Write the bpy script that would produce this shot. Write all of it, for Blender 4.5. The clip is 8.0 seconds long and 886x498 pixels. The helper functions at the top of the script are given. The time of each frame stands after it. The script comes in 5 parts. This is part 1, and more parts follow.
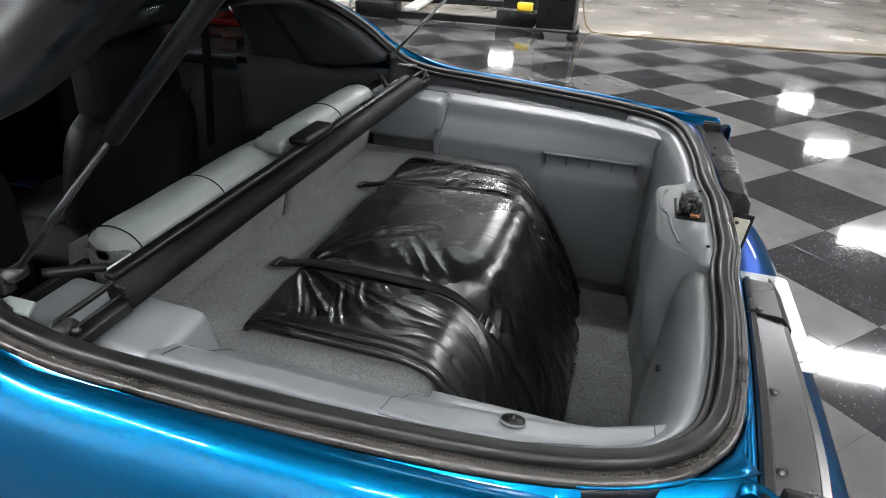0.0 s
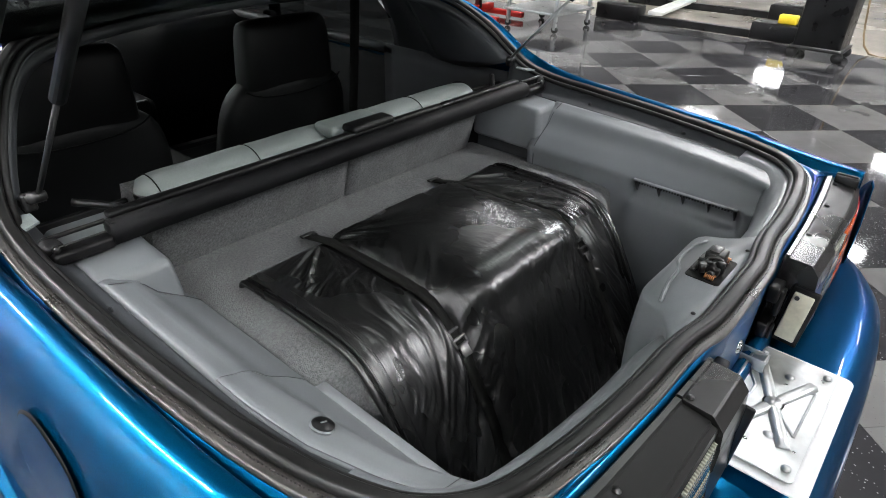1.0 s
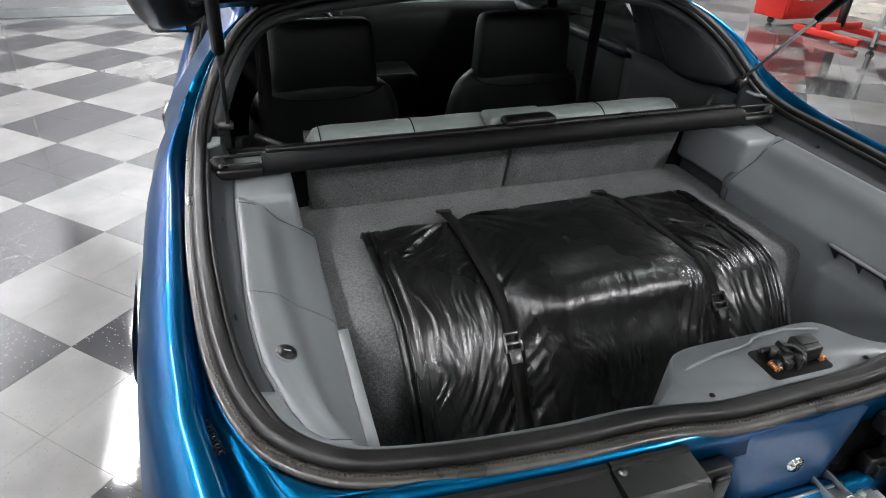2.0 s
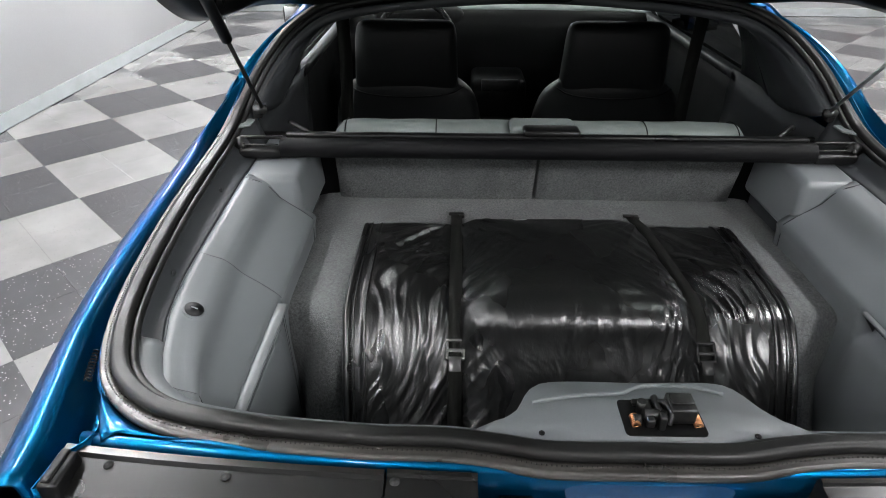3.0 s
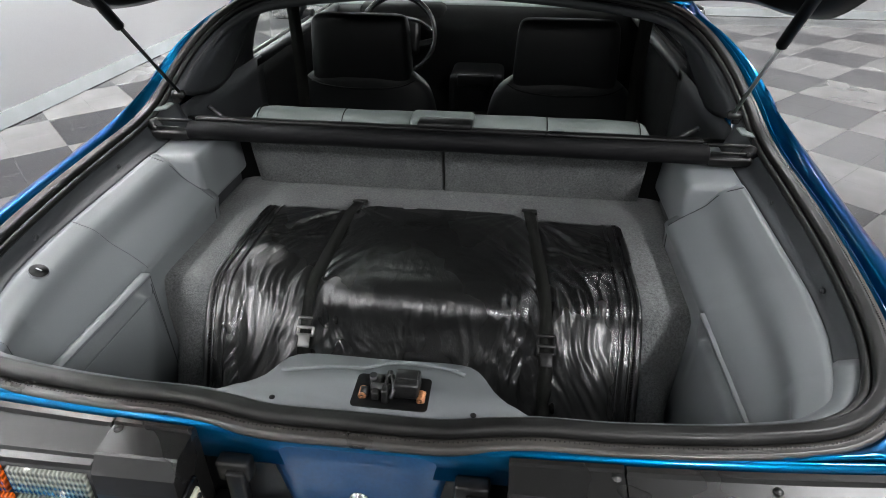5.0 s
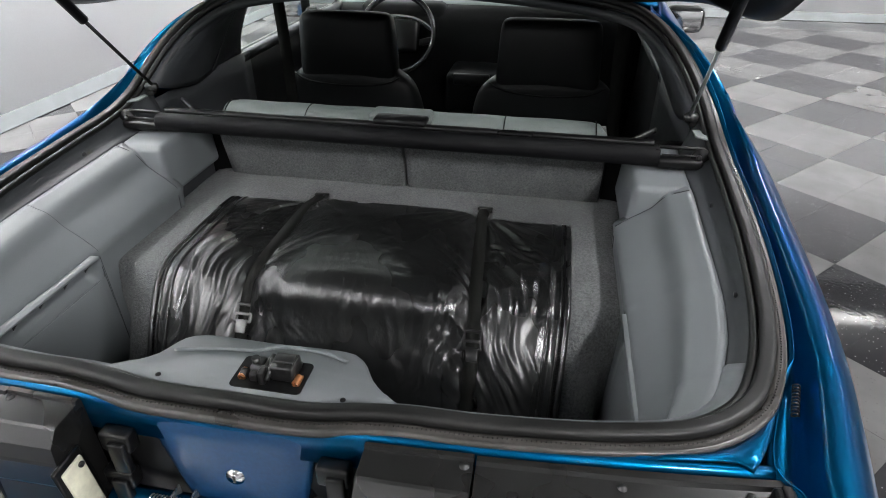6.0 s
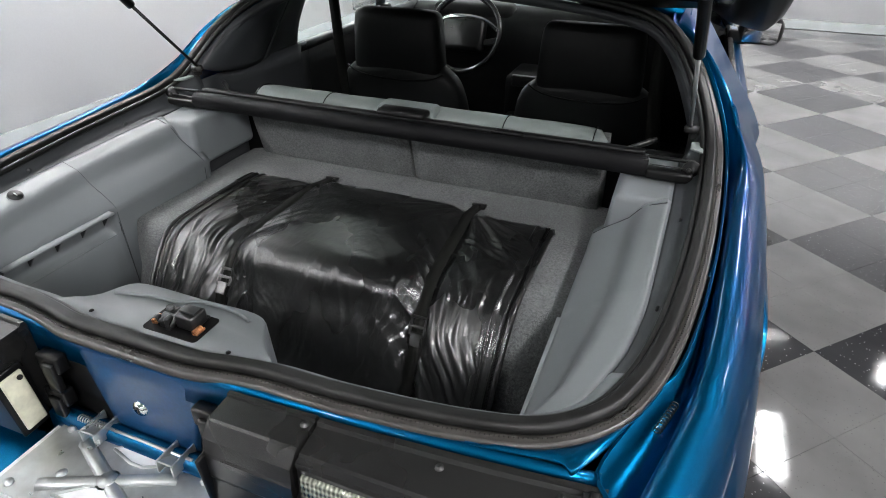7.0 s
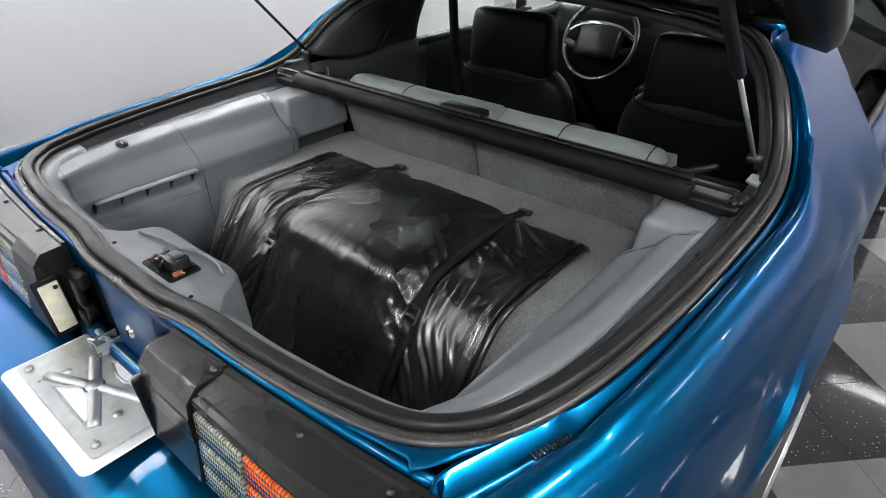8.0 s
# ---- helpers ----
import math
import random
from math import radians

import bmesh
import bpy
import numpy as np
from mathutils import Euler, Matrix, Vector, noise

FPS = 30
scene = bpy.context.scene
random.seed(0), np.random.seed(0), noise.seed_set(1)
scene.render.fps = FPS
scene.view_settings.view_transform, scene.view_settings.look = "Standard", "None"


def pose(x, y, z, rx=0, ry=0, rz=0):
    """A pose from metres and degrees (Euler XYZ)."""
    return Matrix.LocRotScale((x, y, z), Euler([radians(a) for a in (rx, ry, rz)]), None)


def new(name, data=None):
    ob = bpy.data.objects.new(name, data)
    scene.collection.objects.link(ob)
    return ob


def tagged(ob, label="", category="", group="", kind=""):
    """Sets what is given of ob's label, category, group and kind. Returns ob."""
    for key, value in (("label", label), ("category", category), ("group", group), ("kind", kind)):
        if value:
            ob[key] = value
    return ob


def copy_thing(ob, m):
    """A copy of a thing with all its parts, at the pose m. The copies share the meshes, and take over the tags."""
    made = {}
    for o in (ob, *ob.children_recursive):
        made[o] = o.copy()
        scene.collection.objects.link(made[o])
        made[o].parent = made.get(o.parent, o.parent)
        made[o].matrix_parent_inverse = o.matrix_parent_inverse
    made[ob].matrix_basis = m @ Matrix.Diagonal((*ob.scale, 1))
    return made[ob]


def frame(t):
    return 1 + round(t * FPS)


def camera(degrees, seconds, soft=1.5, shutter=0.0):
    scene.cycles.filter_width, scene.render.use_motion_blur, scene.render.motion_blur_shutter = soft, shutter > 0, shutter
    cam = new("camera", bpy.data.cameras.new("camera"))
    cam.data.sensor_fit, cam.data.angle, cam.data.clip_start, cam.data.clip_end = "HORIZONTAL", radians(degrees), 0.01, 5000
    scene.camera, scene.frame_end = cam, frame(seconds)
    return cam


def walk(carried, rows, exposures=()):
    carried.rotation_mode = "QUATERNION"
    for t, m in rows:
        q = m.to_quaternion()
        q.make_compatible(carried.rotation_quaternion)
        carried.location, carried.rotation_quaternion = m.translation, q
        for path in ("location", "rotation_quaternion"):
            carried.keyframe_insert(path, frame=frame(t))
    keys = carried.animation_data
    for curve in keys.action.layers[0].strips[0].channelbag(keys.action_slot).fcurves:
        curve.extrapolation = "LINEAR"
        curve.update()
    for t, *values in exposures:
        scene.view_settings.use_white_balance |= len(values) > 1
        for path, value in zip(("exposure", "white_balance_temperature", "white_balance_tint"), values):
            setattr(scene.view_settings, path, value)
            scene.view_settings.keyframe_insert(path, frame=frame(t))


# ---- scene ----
cam = camera(73.08, 8.0, soft=1.0)
PATH = [
    (0.0, pose(-1.0849, 0.1626, 1.4490, 59.880, -1.640, -72.660)),
    (0.5, pose(-0.9915, -0.0368, 1.4615, 59.358, -1.509, -61.275)),
    (1.0, pose(-0.8675, -0.1941, 1.4670, 59.100, -1.392, -48.727)),
    (1.5, pose(-0.7420, -0.3393, 1.4680, 58.950, -1.200, -33.530)),
    (1.7, pose(-0.6840, -0.3727, 1.4730, 58.640, -1.200, -26.750)),
    (2.8, pose(-0.2685, -0.4828, 1.4774, 58.596, -0.416, -0.636)),
    (3.0, pose(-0.2112, -0.4837, 1.4758, 58.759, -0.347, 0.866)),
    (3.5, pose(-0.1055, -0.4933, 1.4756, 58.746, -0.366, 2.713)),
    (4.0, pose(-0.0305, -0.5035, 1.4722, 58.848, -0.383, 3.866)),
    (4.5, pose(0.0618, -0.5076, 1.4754, 58.665, -0.408, 5.378)),
    (5.0, pose(0.1533, -0.5068, 1.4797, 58.438, -0.314, 6.575)),
    (6.5, pose(0.4639, -0.4905, 1.4804, 58.509, -0.259, 14.692)),
    (7.0, pose(0.6139, -0.4691, 1.4797, 58.580, -0.287, 21.776)),
    (7.5, pose(0.7518, -0.4196, 1.4753, 58.816, -0.376, 30.246)),
    (8.0, pose(0.8749, -0.3334, 1.4732, 58.822, -0.427, 39.837)),
]
walk(cam, PATH, exposures=[(0.0, 0.42), (2.0, 0.37), (5.0, 0.38), (7.0, 0.48), (8.0, 0.50)])

# ---------------------------------------------------------------- light
ROOM_H = 3.8
world = bpy.data.worlds.new("world")
scene.world = world
world.use_nodes = True
world.node_tree.nodes["Background"].inputs[0].default_value = (0.9, 0.95, 1.0, 1)
world.node_tree.nodes["Background"].inputs[1].default_value = 0.05
LAMP_POWER = 120.0         # emission of the ceiling panels behind the car
LAMP_DIM = 62.0            # of the other panels
WALL_FILL = 230.0           # of the added, unseen strips that brighten the walls

# ---------------------------------------------------------------- materials
def shader(name, base, rough=0.5, metal=0.0, coat=0.0, spec=0.5):
    m = bpy.data.materials.new(name)
    m.use_nodes = True
    n = m.node_tree.nodes
    b = n["Principled BSDF"]
    b.inputs["Base Color"].default_value = (*base, 1)
    b.inputs["Roughness"].default_value = rough
    b.inputs["Metallic"].default_value = metal
    b.inputs["Coat Weight"].default_value = coat
    b.inputs["Coat Roughness"].default_value = 0.03
    b.inputs["Specular IOR Level"].default_value = spec
    return m, n, m.node_tree.links, b


def textured(name, base, rough=0.5, metal=0.0, coat=0.0, spec=0.5, grain=300.0, vary=0.15, blotch=6.0,
             blotch_vary=0.12, bump=0.15, bump_dist=0.0006, rough_vary=0.08, stretch=(1, 1, 1), relief_blotch=0.0):
    """Grain and blotches at two scales in colour, roughness and relief."""
    m, n, l, b = shader(name, base, rough, metal, coat, spec)
    co = n.new("ShaderNodeTexCoord")
    mp = n.new("ShaderNodeMapping")
    mp.inputs["Scale"].default_value = stretch
    l.new(co.outputs["Object"], mp.inputs["Vector"])
    fine, big = n.new("ShaderNodeTexNoise"), n.new("ShaderNodeTexNoise")
    fine.inputs["Scale"].default_value, fine.inputs["Detail"].default_value = grain, 3
    big.inputs["Scale"].default_value, big.inputs["Detail"].default_value = blotch, 4
    l.new(mp.outputs[0], fine.inputs["Vector"])
    l.new(mp.outputs[0], big.inputs["Vector"])

    def ramp(src, amount, lo=0.3, hi=0.7):
        r = n.new("ShaderNodeMapRange")
        r.inputs["From Min"].default_value, r.inputs["From Max"].default_value = lo, hi
        r.inputs["To Min"].default_value, r.inputs["To Max"].default_value = 1 - amount, 1 + amount
        l.new(src, r.inputs["Value"])
        return r.outputs[0]

    mul = n.new("ShaderNodeMath")
    mul.operation = "MULTIPLY"
    l.new(ramp(fine.outputs[0], vary), mul.inputs[0])
    l.new(ramp(big.outputs[0], blotch_vary), mul.inputs[1])
    sc = n.new("ShaderNodeVectorMath")
    sc.operation = "SCALE"
    sc.inputs[0].default_value = base
    l.new(mul.outputs[0], sc.inputs["Scale"])
    l.new(sc.outputs[0], b.inputs["Base Color"])
    rr = n.new("ShaderNodeMath")
    rr.operation = "MULTIPLY"
    rr.inputs[1].default_value = rough
    l.new(ramp(big.outputs[0], rough_vary), rr.inputs[0])
    l.new(rr.outputs[0], b.inputs["Roughness"])
    if bump:
        bp = n.new("ShaderNodeBump")
        bp.inputs["Strength"].default_value, bp.inputs["Distance"].default_value = bump, bump_dist
        l.new(fine.outputs[0], bp.inputs["Height"])
        l.new(bp.outputs[0], b.inputs["Normal"])
        if relief_blotch:
            b2 = n.new("ShaderNodeBump")
            b2.inputs["Strength"].default_value, b2.inputs["Distance"].default_value = 0.5, relief_blotch
            l.new(big.outputs[0], b2.inputs["Height"])
            l.new(b2.outputs[0], bp.inputs["Normal"])
    return m


def paint_blue():
    """Metallic blue paint: flake base under a clear coat."""
    m, n, l, b = shader("blue_paint", (0.0, 0.115, 0.30), 0.30, 0.80, 0.36)
    b.inputs["Coat IOR"].default_value = 1.4
    b.inputs["Coat Roughness"].default_value = 0.012
    b.inputs["Specular Tint"].default_value = (0.0, 0.10, 0.24, 1)
    co = n.new("ShaderNodeTexCoord")
    vo = n.new("ShaderNodeTexVoronoi")
    vo.inputs["Scale"].default_value = 1800
    l.new(co.outputs["Object"], vo.inputs["Vector"])
    mix = n.new("ShaderNodeMix")
    mix.data_type = "RGBA"
    mix.inputs[6].default_value = (0.0002, 0.056, 0.135, 1)
    mix.inputs[7].default_value = (0.0005, 0.100, 0.232, 1)
    l.new(vo.outputs["Color"], mix.inputs[0])
    l.new(mix.outputs[2], b.inputs["Base Color"])
    no = n.new("ShaderNodeTexNoise")
    no.inputs["Scale"].default_value = 60
    l.new(co.outputs["Object"], no.inputs["Vector"])
    bp = n.new("ShaderNodeBump")
    bp.inputs["Strength"].default_value, bp.inputs["Distance"].default_value = 0.008, 0.0002
    l.new(no.outputs[0], bp.inputs["Height"])
    l.new(bp.outputs[0], b.inputs["Coat Normal"])
    return m


def carpet_mat(name, base):
    m, n, l, b = shader(name, base, 0.95, 0, 0, 0.1)
    co = n.new("ShaderNodeTexCoord")
    a, c, d = (n.new("ShaderNodeTexNoise") for _ in range(3))
    for t, s, det in ((a, 620, 2), (c, 210, 3), (d, 14, 4)):
        t.inputs["Scale"].default_value, t.inputs["Detail"].default_value = s, det
        l.new(co.outputs["Object"], t.inputs["Vector"])
    add = n.new("ShaderNodeMath")
    add.operation = "ADD"
    l.new(a.outputs[0], add.inputs[0])
    l.new(c.outputs[0], add.inputs[1])
    r = n.new("ShaderNodeMapRange")
    r.inputs["From Min"].default_value, r.inputs["From Max"].default_value = 0.7, 1.3
    r.inputs["To Min"].default_value, r.inputs["To Max"].default_value = 0.5, 1.6
    l.new(add.outputs[0], r.inputs["Value"])
    r2 = n.new("ShaderNodeMapRange")
    r2.inputs["From Min"].default_value, r2.inputs["From Max"].default_value = 0.3, 0.7
    r2.inputs["To Min"].default_value, r2.inputs["To Max"].default_value = 0.85, 1.15
    l.new(d.outputs[0], r2.inputs["Value"])
    mu = n.new("ShaderNodeMath")
    mu.operation = "MULTIPLY"
    l.new(r.outputs[0], mu.inputs[0])
    l.new(r2.outputs[0], mu.inputs[1])
    sc = n.new("ShaderNodeVectorMath")
    sc.operation = "SCALE"
    sc.inputs[0].default_value = base
    l.new(mu.outputs[0], sc.inputs["Scale"])
    l.new(sc.outputs[0], b.inputs["Base Color"])
    bp = n.new("ShaderNodeBump")
    bp.inputs["Strength"].default_value, bp.inputs["Distance"].default_value = 0.8, 0.002
    l.new(add.outputs[0], bp.inputs["Height"])
    l.new(bp.outputs[0], b.inputs["Normal"])
    b.inputs["Sheen Weight"].default_value = 0.15
    return m


def tile_mat(name, base, fleck, rough):
    """Vinyl tile with flecks, waxed."""
    m, n, l, b = shader(name, base, rough, 0, 0.0, 0.32)
    co = n.new("ShaderNodeTexCoord")
    vo = n.new("ShaderNodeTexVoronoi")
    vo.inputs["Scale"].default_value = 75
    big = n.new("ShaderNodeTexNoise")
    big.inputs["Scale"].default_value, big.inputs["Detail"].default_value = 3.5, 5
    no = n.new("ShaderNodeTexNoise")
    no.inputs["Scale"].default_value, no.inputs["Detail"].default_value = 60, 3
    inf = n.new("ShaderNodeObjectInfo")
    off = n.new("ShaderNodeVectorMath")
    off.operation = "MULTIPLY_ADD"
    off.inputs[1].default_value = (31, 17, 11)
    l.new(inf.outputs["Random"], off.inputs[0])
    l.new(co.outputs["Object"], off.inputs[2])
    for t in (vo, big, no):
        l.new(off.outputs[0], t.inputs["Vector"])
    r = n.new("ShaderNodeMapRange")
    r.inputs["From Min"].default_value, r.inputs["From Max"].default_value = 0.20, 0.09
    l.new(vo.outputs["Distance"], r.inputs["Value"])
    sep = n.new("ShaderNodeSeparateColor")
    l.new(vo.outputs["Color"], sep.inputs[0])
    gt = n.new("ShaderNodeMath")
    gt.operation = "GREATER_THAN"
    gt.inputs[1].default_value = 0.5
    l.new(sep.outputs[0], gt.inputs[0])
    mu = n.new("ShaderNodeMath")
    mu.operation = "MULTIPLY"
    l.new(r.outputs[0], mu.inputs[0])
    l.new(gt.outputs[0], mu.inputs[1])
    mix = n.new("ShaderNodeMix")
    mix.data_type = "RGBA"
    mix.inputs[7].default_value = (*fleck, 1)
    l.new(mu.outputs[0], mix.inputs[0])
    mr = n.new("ShaderNodeMapRange")
    mr.inputs["From Min"].default_value, mr.inputs["From Max"].default_value = 0.3, 0.7
    mr.inputs["To Min"].default_value, mr.inputs["To Max"].default_value = 0.82, 1.18
    l.new(big.outputs[0], mr.inputs["Value"])
    rnd = n.new("ShaderNodeMapRange")
    rnd.inputs["To Min"].default_value, rnd.inputs["To Max"].default_value = 0.92, 1.08
    l.new(inf.outputs["Random"], rnd.inputs["Value"])
    m2 = n.new("ShaderNodeMath")
    m2.operation = "MULTIPLY"
    l.new(mr.outputs[0], m2.inputs[0])
    l.new(rnd.outputs[0], m2.inputs[1])
    sc = n.new("ShaderNodeVectorMath")
    sc.operation = "SCALE"
    sc.inputs[0].default_value = base
    l.new(m2.outputs[0], sc.inputs["Scale"])
    l.new(sc.outputs[0], mix.inputs[6])
    l.new(mix.outputs[2], b.inputs["Base Color"])
    rr = n.new("ShaderNodeMapRange")
    rr.inputs["From Min"].default_value, rr.inputs["From Max"].default_value = 0.3, 0.7
    rr.inputs["To Min"].default_value, rr.inputs["To Max"].default_value = rough * 0.75, rough * 1.35
    l.new(big.outputs[0], rr.inputs["Value"])
    l.new(rr.outputs[0], b.inputs["Roughness"])
    bp = n.new("ShaderNodeBump")
    bp.inputs["Strength"].default_value, bp.inputs["Distance"].default_value = 0.12, 0.001
    l.new(no.outputs[0], bp.inputs["Height"])
    l.new(bp.outputs[0], b.inputs["Normal"])
    return m


def bag_mat():
    """Thin black coated fabric: fine creases, shiny."""
    m, n, l, b = shader("black_vinyl", (0.0065, 0.0065, 0.0065), 0.3, 0, 0.0, 0.85)
    co = n.new("ShaderNodeTexCoord")
    mp = n.new("ShaderNodeMapping")
    mp.inputs["Scale"].default_value = (1.0, 0.55, 0.55)
    l.new(co.outputs["Object"], mp.inputs["Vector"])
    a, c, d = (n.new("ShaderNodeTexNoise") for _ in range(3))
    a.noise_type = "RIDGED_MULTIFRACTAL"
    for t, s, det, dist in ((a, 40, 3, 0.8), (c, 260, 2, 0.3), (d, 7, 3, 0)):
        t.inputs["Scale"].default_value, t.inputs["Detail"].default_value = s, det
        t.inputs["Distortion"].default_value = dist
        l.new(mp.outputs[0], t.inputs["Vector"])
    b1, b2 = n.new("ShaderNodeBump"), n.new("ShaderNodeBump")
    b1.inputs["Strength"].default_value, b1.inputs["Distance"].default_value = 0.5, 0.0022
    b2.inputs["Strength"].default_value, b2.inputs["Distance"].default_value = 0.4, 0.0012
    l.new(a.outputs[0], b1.inputs["Height"])
    l.new(c.outputs[0], b2.inputs["Height"])
    l.new(b1.outputs[0], b2.inputs["Normal"])
    l.new(b2.outputs[0], b.inputs["Normal"])
    r = n.new("ShaderNodeMapRange")
    r.inputs["From Min"].default_value, r.inputs["From Max"].default_value = 0.3, 0.7
    r.inputs["To Min"].default_value, r.inputs["To Max"].default_value = 0.22, 0.34
    l.new(d.outputs[0], r.inputs["Value"])
    l.new(r.outputs[0], b.inputs["Roughness"])
    return m


def glass_mat(name, tint=(1, 1, 1), gloss=0.06):
    """Thin pane: tinted see-through with a faint clear reflection."""
    m, n, l, b = shader(name, tint, 0.0)
    n.remove(b)
    tr, gl, mx = n.new("ShaderNodeBsdfTransparent"), n.new("ShaderNodeBsdfGlossy"), n.new("ShaderNodeMixShader")
    tr.inputs[0].default_value = (*tint, 1)
    gl.inputs["Roughness"].default_value = 0.02
    mx.inputs[0].default_value = gloss
    l.new(tr.outputs[0], mx.inputs[1])
    l.new(gl.outputs[0], mx.inputs[2])
    l.new(mx.outputs[0], n["Material Output"].inputs[0])
    return m


def lens_mat(name, base, trans=0.35, ribs=420.0):
    """Moulded lamp lens with fine vertical ribs, their shading also put into the colour."""
    m, n, l, b = shader(name, base, 0.12, 0, 0.6)
    b.inputs["Transmission Weight"].default_value = trans
    co = n.new("ShaderNodeTexCoord")
    w = n.new("ShaderNodeTexWave")
    w.bands_direction = "X"
    w.inputs["Scale"].default_value = 58.0
    w2 = n.new("ShaderNodeTexWave")
    w2.bands_direction = "Z"
    w2.inputs["Scale"].default_value = 34.0
    l.new(co.outputs["Object"], w.inputs["Vector"])
    l.new(co.outputs["Object"], w2.inputs["Vector"])
    add = n.new("ShaderNodeMath")
    add.operation = "ADD"
    l.new(w.outputs["Fac"], add.inputs[0])
    l.new(w2.outputs["Fac"], add.inputs[1])
    bp = n.new("ShaderNodeBump")
    bp.inputs["Strength"].default_value, bp.inputs["Distance"].default_value = 0.8, 0.0025
    l.new(add.outputs[0], bp.inputs["Height"])
    l.new(bp.outputs[0], b.inputs["Normal"])
    # painted rib shading: colour darker in the grooves, brighter on the crests
    mr = n.new("ShaderNodeMapRange")
    mr.inputs["From Min"].default_value, mr.inputs["From Max"].default_value = 0.2, 1.7
    mr.inputs["To Min"].default_value, mr.inputs["To Max"].default_value = 0.25, 1.25
    l.new(add.outputs[0], mr.inputs["Value"])
    sc = n.new("ShaderNodeVectorMath")
    sc.operation = "SCALE"
    sc.inputs[0].default_value = base
    l.new(mr.outputs[0], sc.inputs["Scale"])
    l.new(sc.outputs[0], b.inputs["Base Color"])
    return m


def lamp_mat(name, power):
    m, n, l, b = shader(name, (0.9, 0.9, 0.9), 0.5)
    b.inputs["Emission Color"].default_value = (0.985, 0.988, 1.0, 1)
    b.inputs["Emission Strength"].default_value = power
    return m


BLUE = paint_blue()
BLUE_DULL = textured("blue_undercoat", (0.005, 0.042, 0.115), 0.38, 0.3, 0.3, grain=200, bump=0.1)
CARPET = carpet_mat("grey_carpet", (0.102, 0.106, 0.107))
TRIM = textured("grey_trim_plastic", (0.138, 0.149, 0.157), 0.38, grain=900, vary=0.06, blotch=5, blotch_vary=0.06, bump=0.18, bump_dist=0.0004)
RAIL = textured("pale_grey_ledge", (0.20, 0.212, 0.22), 0.4, grain=900, vary=0.06, bump=0.15, bump_dist=0.0004)
TRIM_DARK = textured("dark_grey_trim", (0.026, 0.028, 0.031), 0.55, grain=900, vary=0.06, bump=0.25, bump_dist=0.0005)
PILLAR = textured("charcoal_grey_trim", (0.036, 0.039, 0.043), 0.5, grain=900, vary=0.06, bump=0.25, bump_dist=0.0005)
# near-black: the shade of the closed cabin is put into this colour
INTERIOR = textured("shaded_black_interior", (0.0030, 0.0031, 0.0033), 0.6, spec=0.15, grain=500, bump=0.2)
RUBBER = textured("black_rubber", (0.009, 0.0088, 0.0086), 0.40, spec=0.3, grain=350, vary=0.2, blotch=20, blotch_vary=0.25, bump=0.2, rough_vary=0.25)
FLANGE = textured("weathered_rubber_flange", (0.042, 0.039, 0.036), 0.34, grain=160, vary=0.2, blotch=14, blotch_vary=0.3, bump=0.3, rough_vary=0.3)
BLACK_PLASTIC = textured("black_plastic", (0.005, 0.005, 0.0053), 0.34, spec=0.25, grain=700, vary=0.1, blotch=9, blotch_vary=0.2, bump=0.2, rough_vary=0.3)
BEZEL = textured("faded_black_bezel", (0.010, 0.0098, 0.0096), 0.28, grain=900, vary=0.12, blotch=4, blotch_vary=0.15, bump=0.0, rough_vary=0.15)
SHADE_FABRIC = textured("black_cover_fabric", (0.004, 0.004, 0.0046), 0.6, spec=0.12, grain=800, vary=0.2, blotch=25, blotch_vary=0.15, bump=0.3)
LEATHER = textured("grey_leather", (0.19, 0.213, 0.207), 0.42, grain=420, vary=0.08, blotch=12, blotch_vary=0.1, bump=0.45, bump_dist=0.0008, relief_blotch=0.004)
# grey seat leather taken down to near black to carry the cabin's shade
SEAT_DARK = textured("shaded_grey_leather", (0.0065, 0.0072, 0.0074), 0.48, spec=0.25, grain=380, vary=0.1, bump=0.35, bump_dist=0.0008, relief_blotch=0.004)
VINYL = bag_mat()
WEBBING = textured("black_webbing", (0.006, 0.0063, 0.0054), 0.8, spec=0.2, grain=900, vary=0.35, bump=0.6, bump_dist=0.0008)
BUCKLE = textured("grey_metal_buckle", (0.12, 0.12, 0.118), 0.32, 0.8, grain=400, vary=0.1)
STEEL = textured("zinc_steel", (0.55, 0.57, 0.57), 0.36, 0.85, grain=60, vary=0.08, blotch=18, blotch_vary=0.15, bump=0.1, rough_vary=0.3)
DARK_STEEL = textured("dark_steel", (0.05, 0.05, 0.05), 0.35, 0.8, grain=200)
CHROME = textured("chrome", (0.75, 0.75, 0.75), 0.12, 1.0, grain=100, vary=0.03, bump=0.0)
PLATE_WHITE = textured("white_plate_paint", (0.78, 0.79, 0.80), 0.35, grain=120, vary=0.03, blotch=15, blotch_vary=0.06, bump=0.05)
LENS_CLEAR = lens_mat("clear_ribbed_lens", (0.24, 0.25, 0.20), 0.0)
LENS_AMBER = lens_mat("amber_ribbed_lens", (0.62, 0.095, 0.004), 0.0)
LENS_RED = lens_mat("red_ribbed_lens", (0.35, 0.012, 0.012), 0.0)
LAMP_LENS = textured("milky_lamp_lens", (0.62, 0.60, 0.47), 0.3, coat=0.4, grain=150, vary=0.06, blotch=30, blotch_vary=0.15)
GLASS = glass_mat("clear_glass", (0.86, 0.9, 0.88))
SIDE_GLASS = glass_mat("dark_side_glass", (0.03, 0.033, 0.033), 0.03)
HATCH_GLASS = glass_mat("tinted_glass", (0.42, 0.44, 0.43), 0.025)
